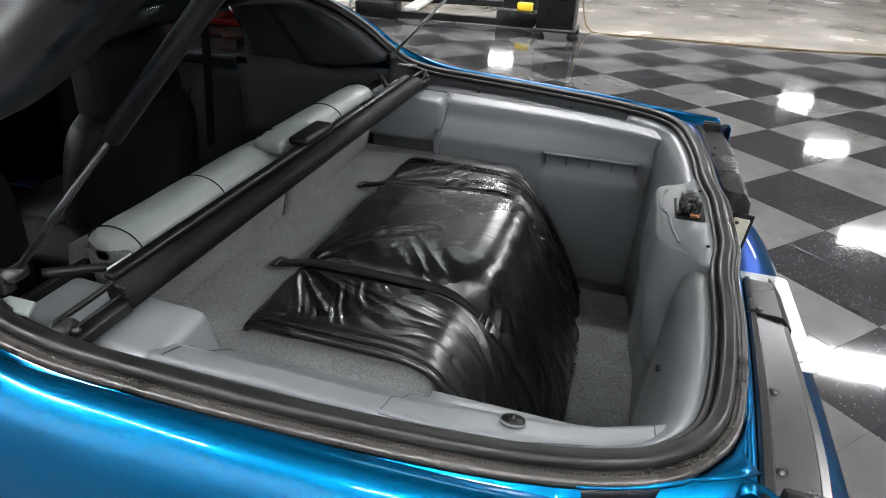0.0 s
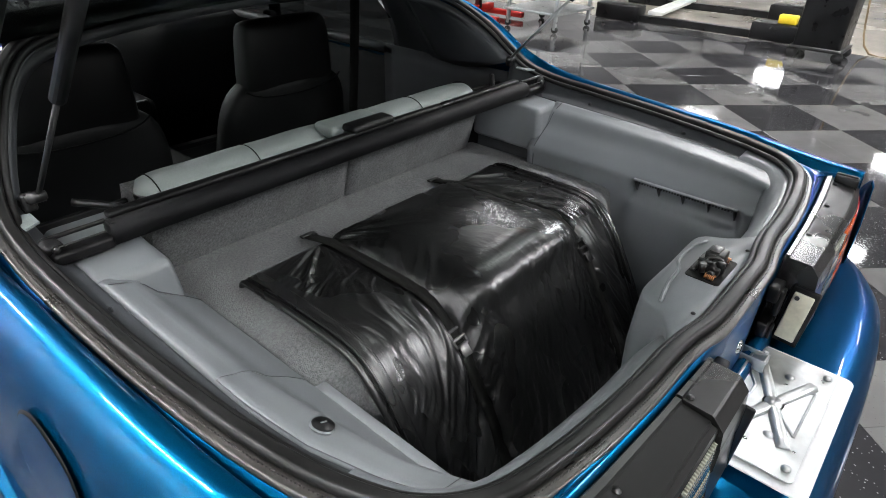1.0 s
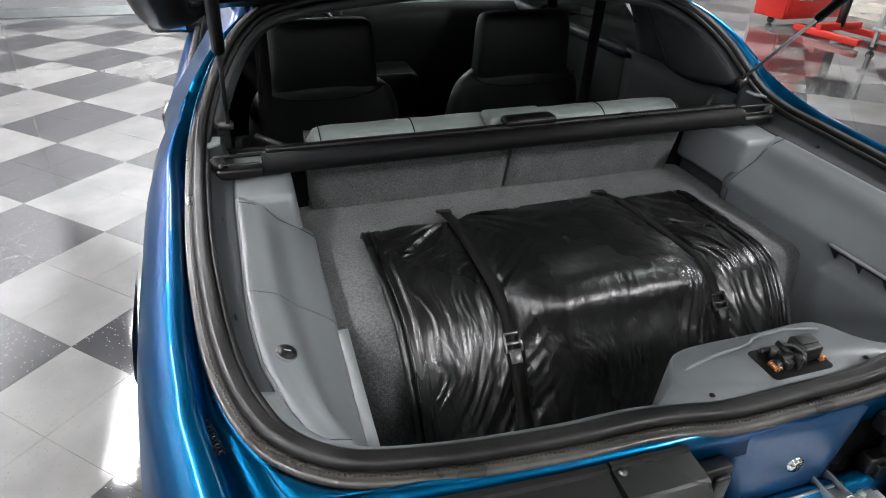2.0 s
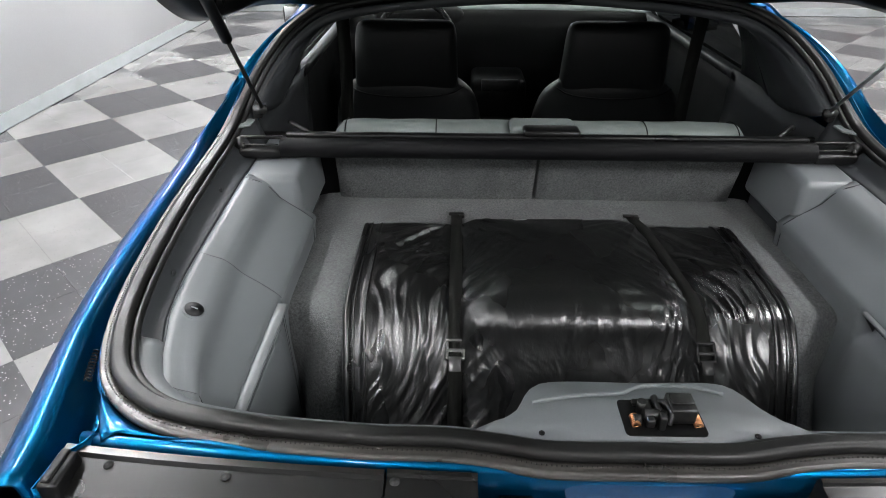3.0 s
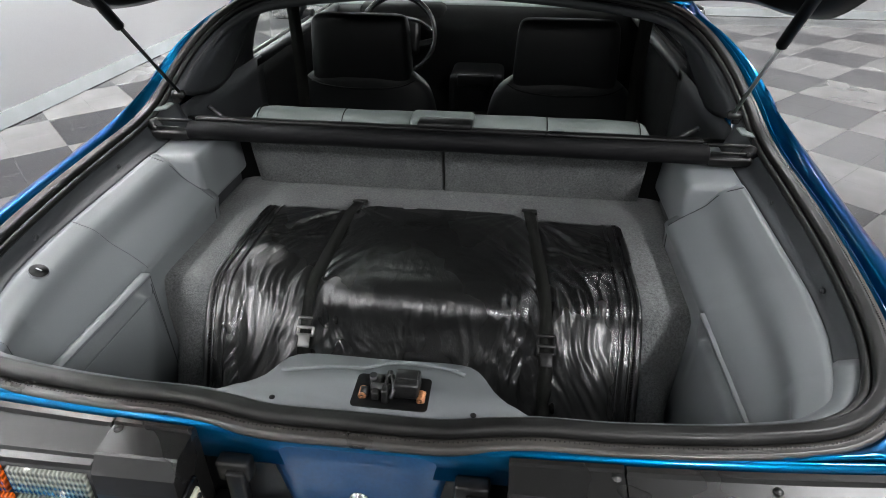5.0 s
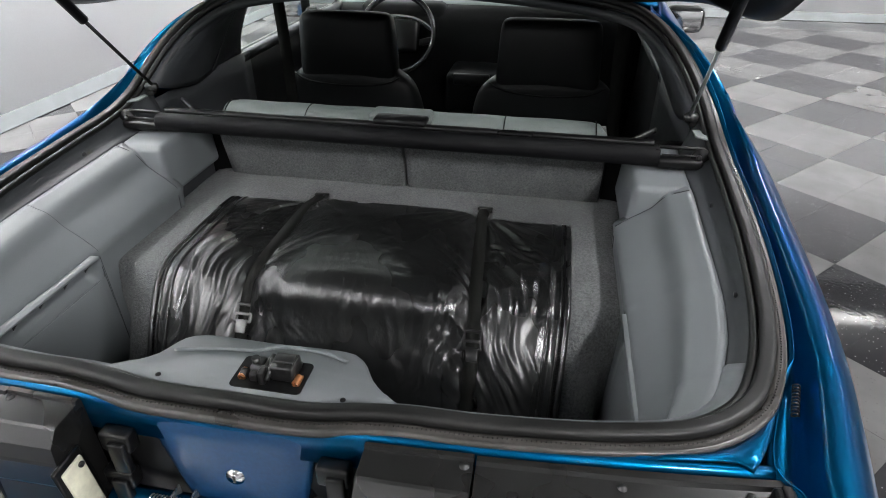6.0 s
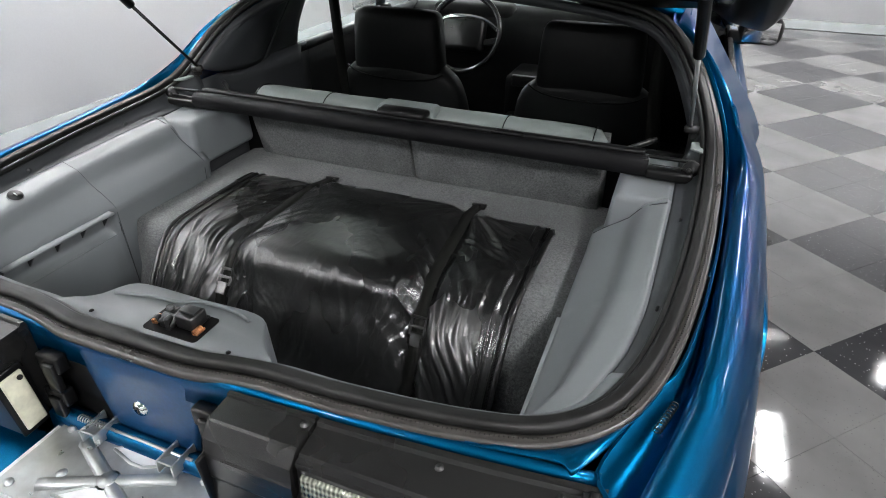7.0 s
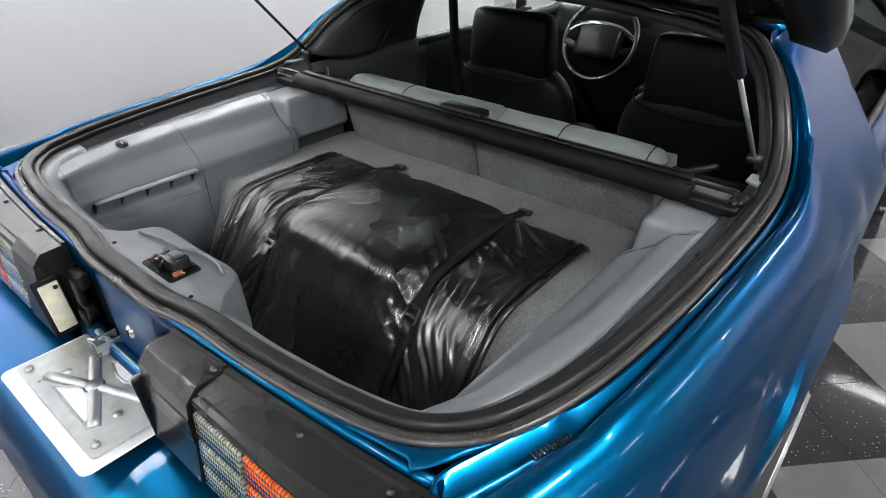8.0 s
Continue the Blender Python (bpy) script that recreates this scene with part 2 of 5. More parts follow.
TYRE = textured("tyre_rubber", (0.02, 0.02, 0.02), 0.7, grain=120, bump=0.4)
ALLOY = textured("alloy", (0.5, 0.5, 0.5), 0.3, 0.9)
WALL = textured("white_wall_paint", (0.88, 0.885, 0.90), 0.6, grain=90, vary=0.015, blotch=0.7, blotch_vary=0.02, bump=0.1, bump_dist=0.001)
CEIL = textured("dark_ceiling_paint", (0.085, 0.085, 0.088), 0.9, grain=60, vary=0.03, blotch=1, blotch_vary=0.04)
BASEBOARD = textured("grey_rubber_baseboard", (0.16, 0.17, 0.175), 0.45, grain=200, vary=0.05, bump=0.1)
TILE_DARK = tile_mat("charcoal_vinyl_tile", (0.028, 0.0275, 0.0295), (0.34, 0.34, 0.34), 0.05)
TILE_LIGHT = tile_mat("grey_vinyl_tile", (0.122, 0.120, 0.118), (0.078, 0.076, 0.075), 0.055)
CONCRETE = textured("polished_concrete", (0.36, 0.33, 0.285), 0.22, grain=40, vary=0.12, blotch=1.1, blotch_vary=0.25, bump=0.05, rough_vary=0.4)
LAMP = lamp_mat("lamp_diffuser", LAMP_POWER)
LAMP_FAR = lamp_mat("dim_lamp_diffuser", LAMP_DIM)
FILL_WASH = lamp_mat("wall_fill_wash", WALL_FILL * 0.65)
FILL_STRIP = lamp_mat("wall_fill_strip", WALL_FILL)
YELLOW = textured("yellow_paint", (0.85, 0.62, 0.03), 0.45)
RED = textured("red_paint", (0.45, 0.02, 0.015), 0.35)
COPPER = textured("copper_spring", (0.75, 0.36, 0.18), 0.3, 1.0)
WHITE_LABEL = textured("white_paper_label", (0.72, 0.72, 0.70), 0.6, grain=80, vary=0.03)
WHITE_METAL = textured("grey_door_jamb", (0.62, 0.62, 0.60), 0.5)


# ---------------------------------------------------------------- mesh helpers
def mesh_from(verts, faces, smooth=True):
    me = bpy.data.meshes.new("m")
    me.from_pydata([tuple(v) for v in verts], [], [tuple(f) for f in faces])
    me.update()
    if smooth:
        me.shade_smooth()
    return me


def part(name, geo, material, parent=None, label=""):
    """One mesh object from a bmesh or a mesh, under a thing or a part."""
    if isinstance(geo, bmesh.types.BMesh):
        me = bpy.data.meshes.new(name)
        bmesh.ops.recalc_face_normals(geo, faces=geo.faces)
        geo.to_mesh(me)
        geo.free()
    else:
        me = geo
    me.materials.append(material)
    ob = new(name, me)
    ob.parent = parent
    if label:
        ob["label"] = label
    return ob


def thing(name, at=(0, 0, 0), label="", category="", group="", kind=""):
    ob = new(name)
    ob.empty_display_size = 0.05
    ob.location = at
    return tagged(ob, label, category, group, kind)


def spline(pts, n, closed=False):
    """Points evenly spread along a smooth curve through pts."""
    P = np.array(pts, float)
    k = len(P)
    out = []
    segs = k if closed else k - 1
    for i in range(segs):
        if closed:
            p0, p1, p2, p3 = P[(i - 1) % k], P[i], P[(i + 1) % k], P[(i + 2) % k]
        else:
            p1, p2 = P[i], P[i + 1]
            p0 = P[i - 1] if i else 2 * p1 - p2
            p3 = P[i + 2] if i + 2 < k else 2 * p2 - p1
        d1 = max(np.linalg.norm(p1 - p0), 1e-6) ** 0.5
        d2 = max(np.linalg.norm(p2 - p1), 1e-6) ** 0.5
        d3 = max(np.linalg.norm(p3 - p2), 1e-6) ** 0.5
        m1 = (p1 - p0) / d1 - (p2 - p0) / (d1 + d2) + (p2 - p1) / d2
        m2 = (p2 - p1) / d2 - (p3 - p1) / (d2 + d3) + (p3 - p2) / d3
        m1, m2 = m1 * d2, m2 * d2
        for s in np.linspace(0, 1, 16, endpoint=False):
            s2, s3 = s * s, s * s * s
            out.append((2 * s3 - 3 * s2 + 1) * p1 + (s3 - 2 * s2 + s) * m1 + (-2 * s3 + 3 * s2) * p2 + (s3 - s2) * m2)
    out.append(P[0] if closed else P[-1])
    out = np.array(out)
    L = np.concatenate([[0], np.cumsum(np.linalg.norm(np.diff(out, axis=0), axis=1))])
    at = np.linspace(0, L[-1], n, endpoint=not closed)
    return np.stack([np.interp(at, L, out[:, j]) for j in range(out.shape[1])], axis=1)


def grid_mesh(rows, closed_u=False, closed_v=False, thick=0.0):
    """A skin over rows of points; thick gives it a back."""
    G = np.array(rows, float)
    r, c = G.shape[:2]
    verts = G.reshape(-1, 3)
    faces = []
    for i in range(r if closed_u else r - 1):
        for j in range(c if closed_v else c - 1):
            a, b = i * c + j, i * c + (j + 1) % c
            d, e = ((i + 1) % r) * c + j, ((i + 1) % r) * c + (j + 1) % c
            faces.append((a, b, e, d))
    if thick:
        du = np.gradient(G, axis=0)
        dv = np.gradient(G, axis=1)
        nn = np.cross(du, dv)
        nn /= np.maximum(np.linalg.norm(nn, axis=2, keepdims=True), 1e-9)
        back = (G + nn * thick).reshape(-1, 3)
        k = len(verts)
        verts = np.concatenate([verts, back])
        faces += [(k + f[3], k + f[2], k + f[1], k + f[0]) for f in faces]
        if not closed_v:
            for i in range(r - 1):
                a, b = i * c, (i + 1) * c
                faces += [(a, b, k + b, k + a), (b + c - 1, a + c - 1, k + a + c - 1, k + b + c - 1)]
        if not closed_u:
            for j in range(c - 1):
                a, b = j, j + 1
                e = (r - 1) * c
                faces += [(b, a, k + a, k + b), (e + a, e + b, k + e + b, k + e + a)]
    return mesh_from(verts, faces)


def sweep(path, profile, up=(0, 0, 1), closed=False, caps=True):
    """Sweep a closed profile of (side, up) offsets along a path. Side points to the right of the way."""
    P = np.array(path, float)
    n = len(P)
    T = np.roll(P, -1, 0) - np.roll(P, 1, 0) if closed else np.gradient(P, axis=0)
    T /= np.linalg.norm(T, axis=1, keepdims=True)
    U = np.array(up, float)
    rows = []
    for p, t in zip(P, T):
        s = np.cross(t, U)
        s /= max(np.linalg.norm(s), 1e-9)
        w = np.cross(s, t)
        rows.append([p + s * a + w * b for a, b in profile])
    G = np.array(rows)
    k = len(profile)
    verts = G.reshape(-1, 3)
    faces = []
    for i in range(n if closed else n - 1):
        for j in range(k):
            a, b = i * k + j, i * k + (j + 1) % k
            d, e = ((i + 1) % n) * k + j, ((i + 1) % n) * k + (j + 1) % k
            faces.append((a, b, e, d))
    if caps and not closed:
        faces += [tuple(range(k))[::-1], tuple((n - 1) * k + j for j in range(k))]
    return mesh_from(verts, faces)


def tube_bm(path, r, n=10):
    bm = bmesh.new()
    bm.from_mesh(tube(path, r, n, 12))
    return bm


def ring(r, n=10, squash=1.0):
    return [(r * math.cos(a), r * squash * math.sin(a)) for a in np.linspace(0, 2 * math.pi, n, endpoint=False)]


def tube(path, r, n=10, samples=0):
    p = spline(path, samples) if samples else path
    return sweep(p, ring(r, n), up=(0.013, 0.021, 1.0) if abs(np.array(p[-1]) - np.array(p[0]))[2] < 0.9 * np.linalg.norm(np.array(p[-1]) - np.array(p[0])) else (0.02, 1, 0.01))


def rbox(size, at=(0, 0, 0), bevel=0.004, seg=2, rot=None):
    """A box with rounded edges."""
    bm = bmesh.new()
    bmesh.ops.create_cube(bm, size=1)
    bmesh.ops.scale(bm, vec=size, verts=bm.verts)
    if bevel:
        bmesh.ops.bevel(bm, geom=bm.edges, offset=min(bevel, min(size) * 0.45), segments=seg, affect="EDGES", profile=0.5)
    if rot is not None:
        bmesh.ops.transform(bm, matrix=rot, verts=bm.verts)
    bmesh.ops.translate(bm, vec=at, verts=bm.verts)
    for f in bm.faces:
        f.smooth = True
    return bm


def cyl(r, h, at=(0, 0, 0), axis="Z", seg=24, r2=None, bevel=0.0):
    bm = bmesh.new()
    bmesh.ops.create_cone(bm, cap_ends=True, segments=seg, radius1=r, radius2=r if r2 is None else r2, depth=h)
    if bevel:
        bmesh.ops.bevel(bm, geom=[e for e in bm.edges if len(e.link_faces) == 2 and e.calc_face_angle(0) > 1], offset=bevel, segments=2, affect="EDGES")
    if axis == "X":
        bmesh.ops.rotate(bm, matrix=Matrix.Rotation(math.pi / 2, 3, "Y"), verts=bm.verts)
    if axis == "Y":
        bmesh.ops.rotate(bm, matrix=Matrix.Rotation(math.pi / 2, 3, "X"), verts=bm.verts)
    bmesh.ops.translate(bm, vec=at, verts=bm.verts)
    for f in bm.faces:
        f.smooth = len(f.verts) == 4
    return bm


def prism(outline, z0, z1, bevel=0.0, m=None):
    """A flat shape from an outline of (x, y), thick from z0 to z1."""
    bm = bmesh.new()
    lo = [bm.verts.new((x, y, z0)) for x, y in outline]
    f = bm.faces.new(lo)
    ext = bmesh.ops.extrude_face_region(bm, geom=[f])
    bmesh.ops.translate(bm, vec=(0, 0, z1 - z0), verts=[v for v in ext["geom"] if isinstance(v, bmesh.types.BMVert)])
    bmesh.ops.recalc_face_normals(bm, faces=bm.faces)
    if bevel:
        bmesh.ops.bevel(bm, geom=[e for e in bm.edges if e.calc_face_angle(0) > 0.6], offset=bevel, segments=2, affect="EDGES")
    if m is not None:
        bmesh.ops.transform(bm, matrix=m, verts=bm.verts)
    return bm


def join(*bms):
    """Several bmeshes into one."""
    out = bmesh.new()
    for b in bms:
        me = bpy.data.meshes.new("t")
        b.to_mesh(me)
        b.free()
        out.from_mesh(me)
        bpy.data.meshes.remove(me)
    return out


def rounded(w, h, r, n=5):
    """Outline of a rounded rectangle about the origin."""
    pts = []
    for cx, cy, a0 in ((w / 2 - r, h / 2 - r, 0), (-w / 2 + r, h / 2 - r, 90), (-w / 2 + r, -h / 2 + r, 180), (w / 2 - r, -h / 2 + r, 270)):
        for k in range(n):
            a = radians(a0 + 90 * k / (n - 1))
            pts.append((cx + r * math.cos(a), cy + r * math.sin(a)))
    return pts


def mirrored(rows):
    """The same rows of points on the other side of the car."""
    G = np.array(rows, float).copy()
    G[..., 0] *= -1
    return G[:, ::-1]


def smooth_all(bm):
    for f in bm.faces:
        f.smooth = True
    return bm


# ---------------------------------------------------------------- room
X_LEFT, Y_FRONT, X_RIGHT, Y_BACK, X_CONCRETE = -3.33, 8.15, 24.5, -10.0, 7.42


def wall(name, x0, y0, x1, y1, z0=0.0, z1=ROOM_H, mat=WALL):
    bm = rbox((x1 - x0, y1 - y0, z1 - z0), ((x0 + x1) / 2, (y0 + y1) / 2, (z0 + z1) / 2), 0.0)
    return tagged(part(name, bm, mat), kind="structure", label="plain smooth white painted showroom wall", category="wall")


wall("wall_west", X_LEFT - 0.6, Y_BACK - 0.6, X_LEFT, Y_FRONT + 0.6)
wall("wall_north", X_LEFT, Y_FRONT, X_RIGHT, Y_FRONT + 0.6)
wall("wall_east", X_RIGHT, Y_BACK - 0.6, X_RIGHT + 0.6, Y_FRONT + 0.6)
wall("wall_south", X_LEFT, Y_BACK - 0.6, X_RIGHT, Y_BACK)
tagged(part("ceiling", rbox((X_RIGHT - X_LEFT + 0.3, Y_FRONT - Y_BACK + 0.3, 0.12), ((X_RIGHT + X_LEFT) / 2, (Y_FRONT + Y_BACK) / 2, ROOM_H + 0.06), 0.0), CEIL),
       kind="structure", label="flat dark painted ceiling", category="ceiling")


def baseboard(name, path):
    prof = [(0, 0.0), (0, 0.10), (0.004, 0.104), (0.008, 0.10), (0.010, 0.02), (0.022, 0.006), (0.024, 0.0)]
    return tagged(part(name, sweep(path, prof), BASEBOARD), kind="structure", label="grey rubber cove baseboard along the wall", category="baseboard")


baseboard("baseboard", [(X_LEFT, y, 0.004) for y in np.linspace(Y_BACK, Y_FRONT - 0.0, 12)])
baseboard("baseboard", [(x, Y_FRONT, 0.004) for x in np.linspace(X_LEFT + 0.025, X_RIGHT, 12)])
part_floor = tagged(part("floor", rbox((X_RIGHT - X_LEFT + 0.2, Y_FRONT - Y_BACK + 0.2, 0.2), ((X_RIGHT + X_LEFT) / 2, (Y_FRONT + Y_BACK) / 2, -0.1035), 0.0),
                         textured("tile_adhesive", (0.05, 0.05, 0.05), 0.8)), kind="structure",
                    label="waxed checkerboard floor of dark and light grey vinyl tiles", category="floor")
conc = [(X_CONCRETE - 0.15, Y_FRONT), (X_CONCRETE - 0.02, 3.0), (X_CONCRETE, 0.7), (X_CONCRETE + 0.04, -1.06), (X_CONCRETE + 0.22, -2.8), (X_CONCRETE + 0.7, Y_BACK), (X_RIGHT, Y_BACK), (X_RIGHT, Y_FRONT)]
tagged(part("ground", prism(conc, -0.004, 0.002, 0.0), CONCRETE), kind="structure", label="worn polished concrete workshop floor", category="floor")


def ceiling_light(x, y, mat, w=0.60, l=1.20):
    t = thing("ceiling_light", (x, y, ROOM_H), "white square-edged fluorescent panel light on the ceiling", "lamp", "ceiling lights")
    part("housing", rbox((w + 0.04, l + 0.04, 0.06), (0, 0, -0.03), 0.01), WHITE_METAL, t)
    part("diffuser", rbox((w, l, 0.05), (0, 0, -0.085), 0.02, 3), mat, t, "glowing white diffuser")
    return t


bright, dim = ceiling_light(2.3, -3.4, LAMP, 0.36), ceiling_light(-1.25, 5.0, LAMP_FAR, 0.24, 0.9)
# fill strips added out of view to brighten the west wall; plates shape their light
strip = ceiling_light(-2.4, 5.0, FILL_STRIP, 0.14, 1.5)
part("baffle", rbox((0.012, 1.54, 0.44), (0.22, 0, -0.22), 0.002), WHITE_METAL, strip, "added baffle that keeps the strip's light off the room")
part("cut_off", rbox((0.012, 1.54, 0.26), (-0.16, 0, -0.13), 0.002), WHITE_METAL, strip, "added plate that shades the top of the wall")
strip["label"] = "added unseen strip light with a baffle that brightens the wall"
ceiling_light(2.3, 0.8, LAMP_FAR, 0.36)
for lx, ly in ((6.4, -3.3), (6.4, 0.8)):
    copy_thing(bright, pose(lx, ly, ROOM_H))
for lx, ly in ((2.3, 5.0), (-1.25, -3.4), (10.5, 0.5), (15.7, 0.3), (-1.25, -7.6), (2.3, -7.6), (10.5, -4.6), (15.7, -5.0), (20.3, -5.1), (6.4, 5.0), (10.5, 4.9), (15.7, 4.9), (22.0, 4.9)):
    copy_thing(dim, pose(lx, ly, ROOM_H))
for ly in (-2.5, 0.0, 2.5, 7.2):
    copy_thing(strip, pose(-2.4, ly, ROOM_H))
# the same added fill, weaker, for the north wall
wash = ceiling_light(-0.8, 6.7, FILL_WASH, 0.14, 1.5)
part("baffle", rbox((0.012, 1.54, 0.44), (0.22, 0, -0.22), 0.002), WHITE_METAL, wash, "added baffle that keeps the strip's light off the room")
part("cut_off", rbox((0.012, 1.54, 0.26), (-0.16, 0, -0.13), 0.002), WHITE_METAL, wash, "added plate that shades the top of the wall")
wash["label"] = "added unseen strip light with a baffle that brightens the wall"
wash.rotation_euler = (0, 0, radians(-90))
for lx in (1.8, 4.4, 7.0):
    copy_thing(wash, pose(lx, 6.7, ROOM_H, 0, 0, -90))

# ---------------------------------------------------------------- car: hatch opening line
car = thing("car", (0, 0, 0), "metallic blue two-door hatchback coupe with its rear hatch open", "car")
HALF = [(0, -0.050, 0.957), (0.105, -0.049, 0.957), (0.155, -0.041, 0.958), (0.21, -0.035, 0.959), (0.3, -0.033, 0.959), (0.46, -0.017, 0.96), (0.55, 0.006, 0.962), (0.607, 0.052, 0.964), (0.637, 0.11, 0.966),
        (0.662, 0.2, 0.97), (0.688, 0.4, 0.98), (0.70, 0.6, 0.99), (0.703, 0.74, 1.0), (0.70, 0.82, 1.02), (0.685, 0.88, 1.062),
        (0.650, 0.945, 1.125), (0.602, 1.02, 1.180), (0.540, 1.08, 1.216), (0.44, 1.11, 1.236), (0.22, 1.13, 1.256), (0, 1.135, 1.264)]
RING = spline(HALF + [(-x, y, z) for x, y, z in HALF[-2:0:-1]], 280, closed=True)


def x_side(y):
    return float(np.interp(y, [-0.25, -0.1, 0.0, 0.15, 0.3, 0.6, 0.9, 1.4, 2.2, 3.4, 4.2, 4.6], [0.64, 0.742, 0.775, 0.803, 0.822, 0.842, 0.850, 0.852, 0.848, 0.84, 0.80, 0.74]))


def z_low(y, axles=(0.86, 3.42), r=0.37):
    z = 0.21
    for a in axles:
        if abs(y - a) < r:
            z = max(z, 0.31 + math.sqrt(r * r - (y - a) ** 2))
    return z


def x_crown(y, ring_x):
    """Outer edge of the rain channel beside the opening."""
    back = float(np.interp(y, [-0.1, -0.03, 0.08, 0.14, 0.25, 0.4, 0.57, 0.75], [0.652, 0.660, 0.690, 0.704, 0.717, 0.728, 0.739, 0.750]))
    k = min(1.0, max(0.0, (y - 0.70) / 0.12))
    return back * (1 - k) + (ring_x + 0.047 - 0.02 * min(1.0, max(0.0, (y - 0.9) / 0.15))) * k


def section(y, x0, z0, groove, xe):
    """A body section from the hatch opening over the rain channel, the crown and down the side."""
    deep = (0.030 + 0.016 * min(1.0, max(0.0, (0.35 - y) / 0.3))) * groove + 0.004
    pts = [(x0, y, z0 - 0.004), (x0 + 0.002, y, z0 - 0.003), (x0 + 0.005, y, z0 - deep), (xe - 0.012, y, z0 - deep), (xe - 0.005, y, z0 - 0.004), (xe, y, z0 + 0.003)]
    xe, ye, ze = pts[-1]
    xs = x_side(ye)
    # on the pillar the skin follows one slope; behind it a raised crown rolls over into the side
    w = min(1.0, max(0.0, (ze - 0.990) / 0.11))
    w = w * w * (3 - 2 * w)
    lift = float(np.interp(ye, [-0.1, 0.15, 0.5, 0.8], [0.015, 0.015, 0.010, 0.004]))
    zb = z_low(ye)
    flare = 0.040 * math.exp(-((ye - 0.86) / 0.40) ** 10)
    outer = []
    for k, dx, dz in ((0.12, 0.09, lift * 0.35), (0.22, 0.23, lift * 0.2 - 0.005), (0.34, 0.37, -0.014), (0.46, 0.49, -0.025), (0.60, 0.59, -0.044), (0.80, 0.69, -0.070), (1.0, 0.77, -0.097)):
        z = ze + (0.880 - ze) * k
        line = max(0.672 + 0.7 * (1.15 - z) - 0.35 * max(0.0, 0.93 - z) + (xs - 0.852) - 0.010 * (1 - k), xe + 0.012 + 0.02 * k)
        outer.append(((xe + dx * (xs - xe)) * (1 - w) + line * w, ye, (ze + dz) * (1 - w) + z * w))
    for z, dx in ((0.825, -0.013), (0.785, -0.006), (0.735, -0.004)):
        outer.append((xs + dx + flare * max(0.0, (0.80 - z) / 0.09), ye, z))
    for k, dx in ((0.35, -0.009 + flare * 0.95), (0.7, -0.018 + flare), (1.0, -0.036 + flare)):
        outer.append((xs + dx, ye, 0.735 + (min(zb, 0.70) - 0.735) * k))
    outer = spline([pts[-1]] + outer, 34)[1:]
    return np.concatenate([np.array(pts), outer])


def x_in(y):
    """Inner edge of the quarter panel behind the opening's rear corner."""
    return float(np.interp(y, [-0.10, -0.06, -0.04, 0.0, 0.06, 0.14], [0.634, 0.630, 0.604, 0.612, 0.634, 0.662]))


stations = []
for y in (-0.100, -0.09, -0.06, -0.03, 0.0, 0.03, 0.06, 0.09, 0.12):
    stations.append(section(y, x_in(y), 0.957 + 0.02 * max(0, y), 1.0, x_crown(y, 0.0)))
side_ring = RING[(RING[:, 0] > 0.545) & (RING[:, 1] > 0.145)]
side_ring = side_ring[np.argsort(side_ring[:, 1])]
for x, y, z in side_ring:
    stations.append(section(y, x + 0.024, z, 1.0, x_crown(y, x)))
for y in (1.12, 1.18, 1.24, 1.30, 1.36):
    stations.append(section(y, 0.562 + (y - 1.12) * 0.05, 1.222 + (y - 1.12) * 0.06, max(0.0, 1 - (y - 1.1) * 12), 0.585 + (y - 1.12) * 0.05))
QUARTER = np.array(stations)
keep = [0]
for i in range(1, len(QUARTER)):
    if QUARTER[i, 20, 1] > QUARTER[keep[-1], 20, 1] + 0.006:
        keep.append(i)
QUARTER = QUARTER[keep]
# even stations, then fair the outer skin lengthwise
ye = np.linspace(QUARTER[0, 20, 1], QUARTER[-1, 20, 1], 96)
QUARTER = np.array([[[np.interp(y, QUARTER[:, 20, 1], QUARTER[:, j, a]) for a in range(3)] for j in range(QUARTER.shape[1])] for y in ye])
for j in range(6, QUARTER.shape[1]):
    for _ in range(50 if j < 8 else 70 if j < 26 else 24):
        QUARTER[1:-1, j] = 0.5 * QUARTER[1:-1, j] + 0.25 * (QUARTER[:-2, j] + QUARTER[2:, j])
for G in (QUARTER, mirrored(QUARTER)):
    part("quarter_panel", grid_mesh(G + np.array([0.006, 0, 0]), thick=0.004), BLUE, car)

# fuel door on the left quarter: a raised lid with a dark gap round it
def quarter_at(y, j):
    col = QUARTER[:, j]
    return np.array([np.interp(y, col[:, 1], col[:, a]) for a in range(3)])


def quarter_patch(y0, y1, j0, j1, lift, r=0.35, n=13):
    rows = []
    for a in np.linspace(-1, 1, n):
        row = []
        for b in np.linspace(-1, 1, n):
            # square to rounded square
            k = 1 / max(1.0, (abs(a) ** 2.6 + abs(b) ** 2.6) ** (1 / 2.6))
            y, j = (y0 + y1) / 2 + (y1 - y0) / 2 * a * k, (j0 + j1) / 2 + (j1 - j0) / 2 * b * k
            lo = int(j)
            p = quarter_at(y, lo) * (1 - j + lo) + quarter_at(y, lo + 1) * (j - lo)
            row.append((-(p[0] + lift * 0.9), p[1], p[2] + lift * 0.4))
        rows.append(row)
    return grid_mesh(rows)


def row_at(y, z):
    """Row of the quarter panel's outer skin that lies at height z."""
    rows_z = [quarter_at(y, j)[2] for j in range(10, QUARTER.shape[1])]
    return 10 + float(np.interp(-z, [-v for v in rows_z], range(len(rows_z))))


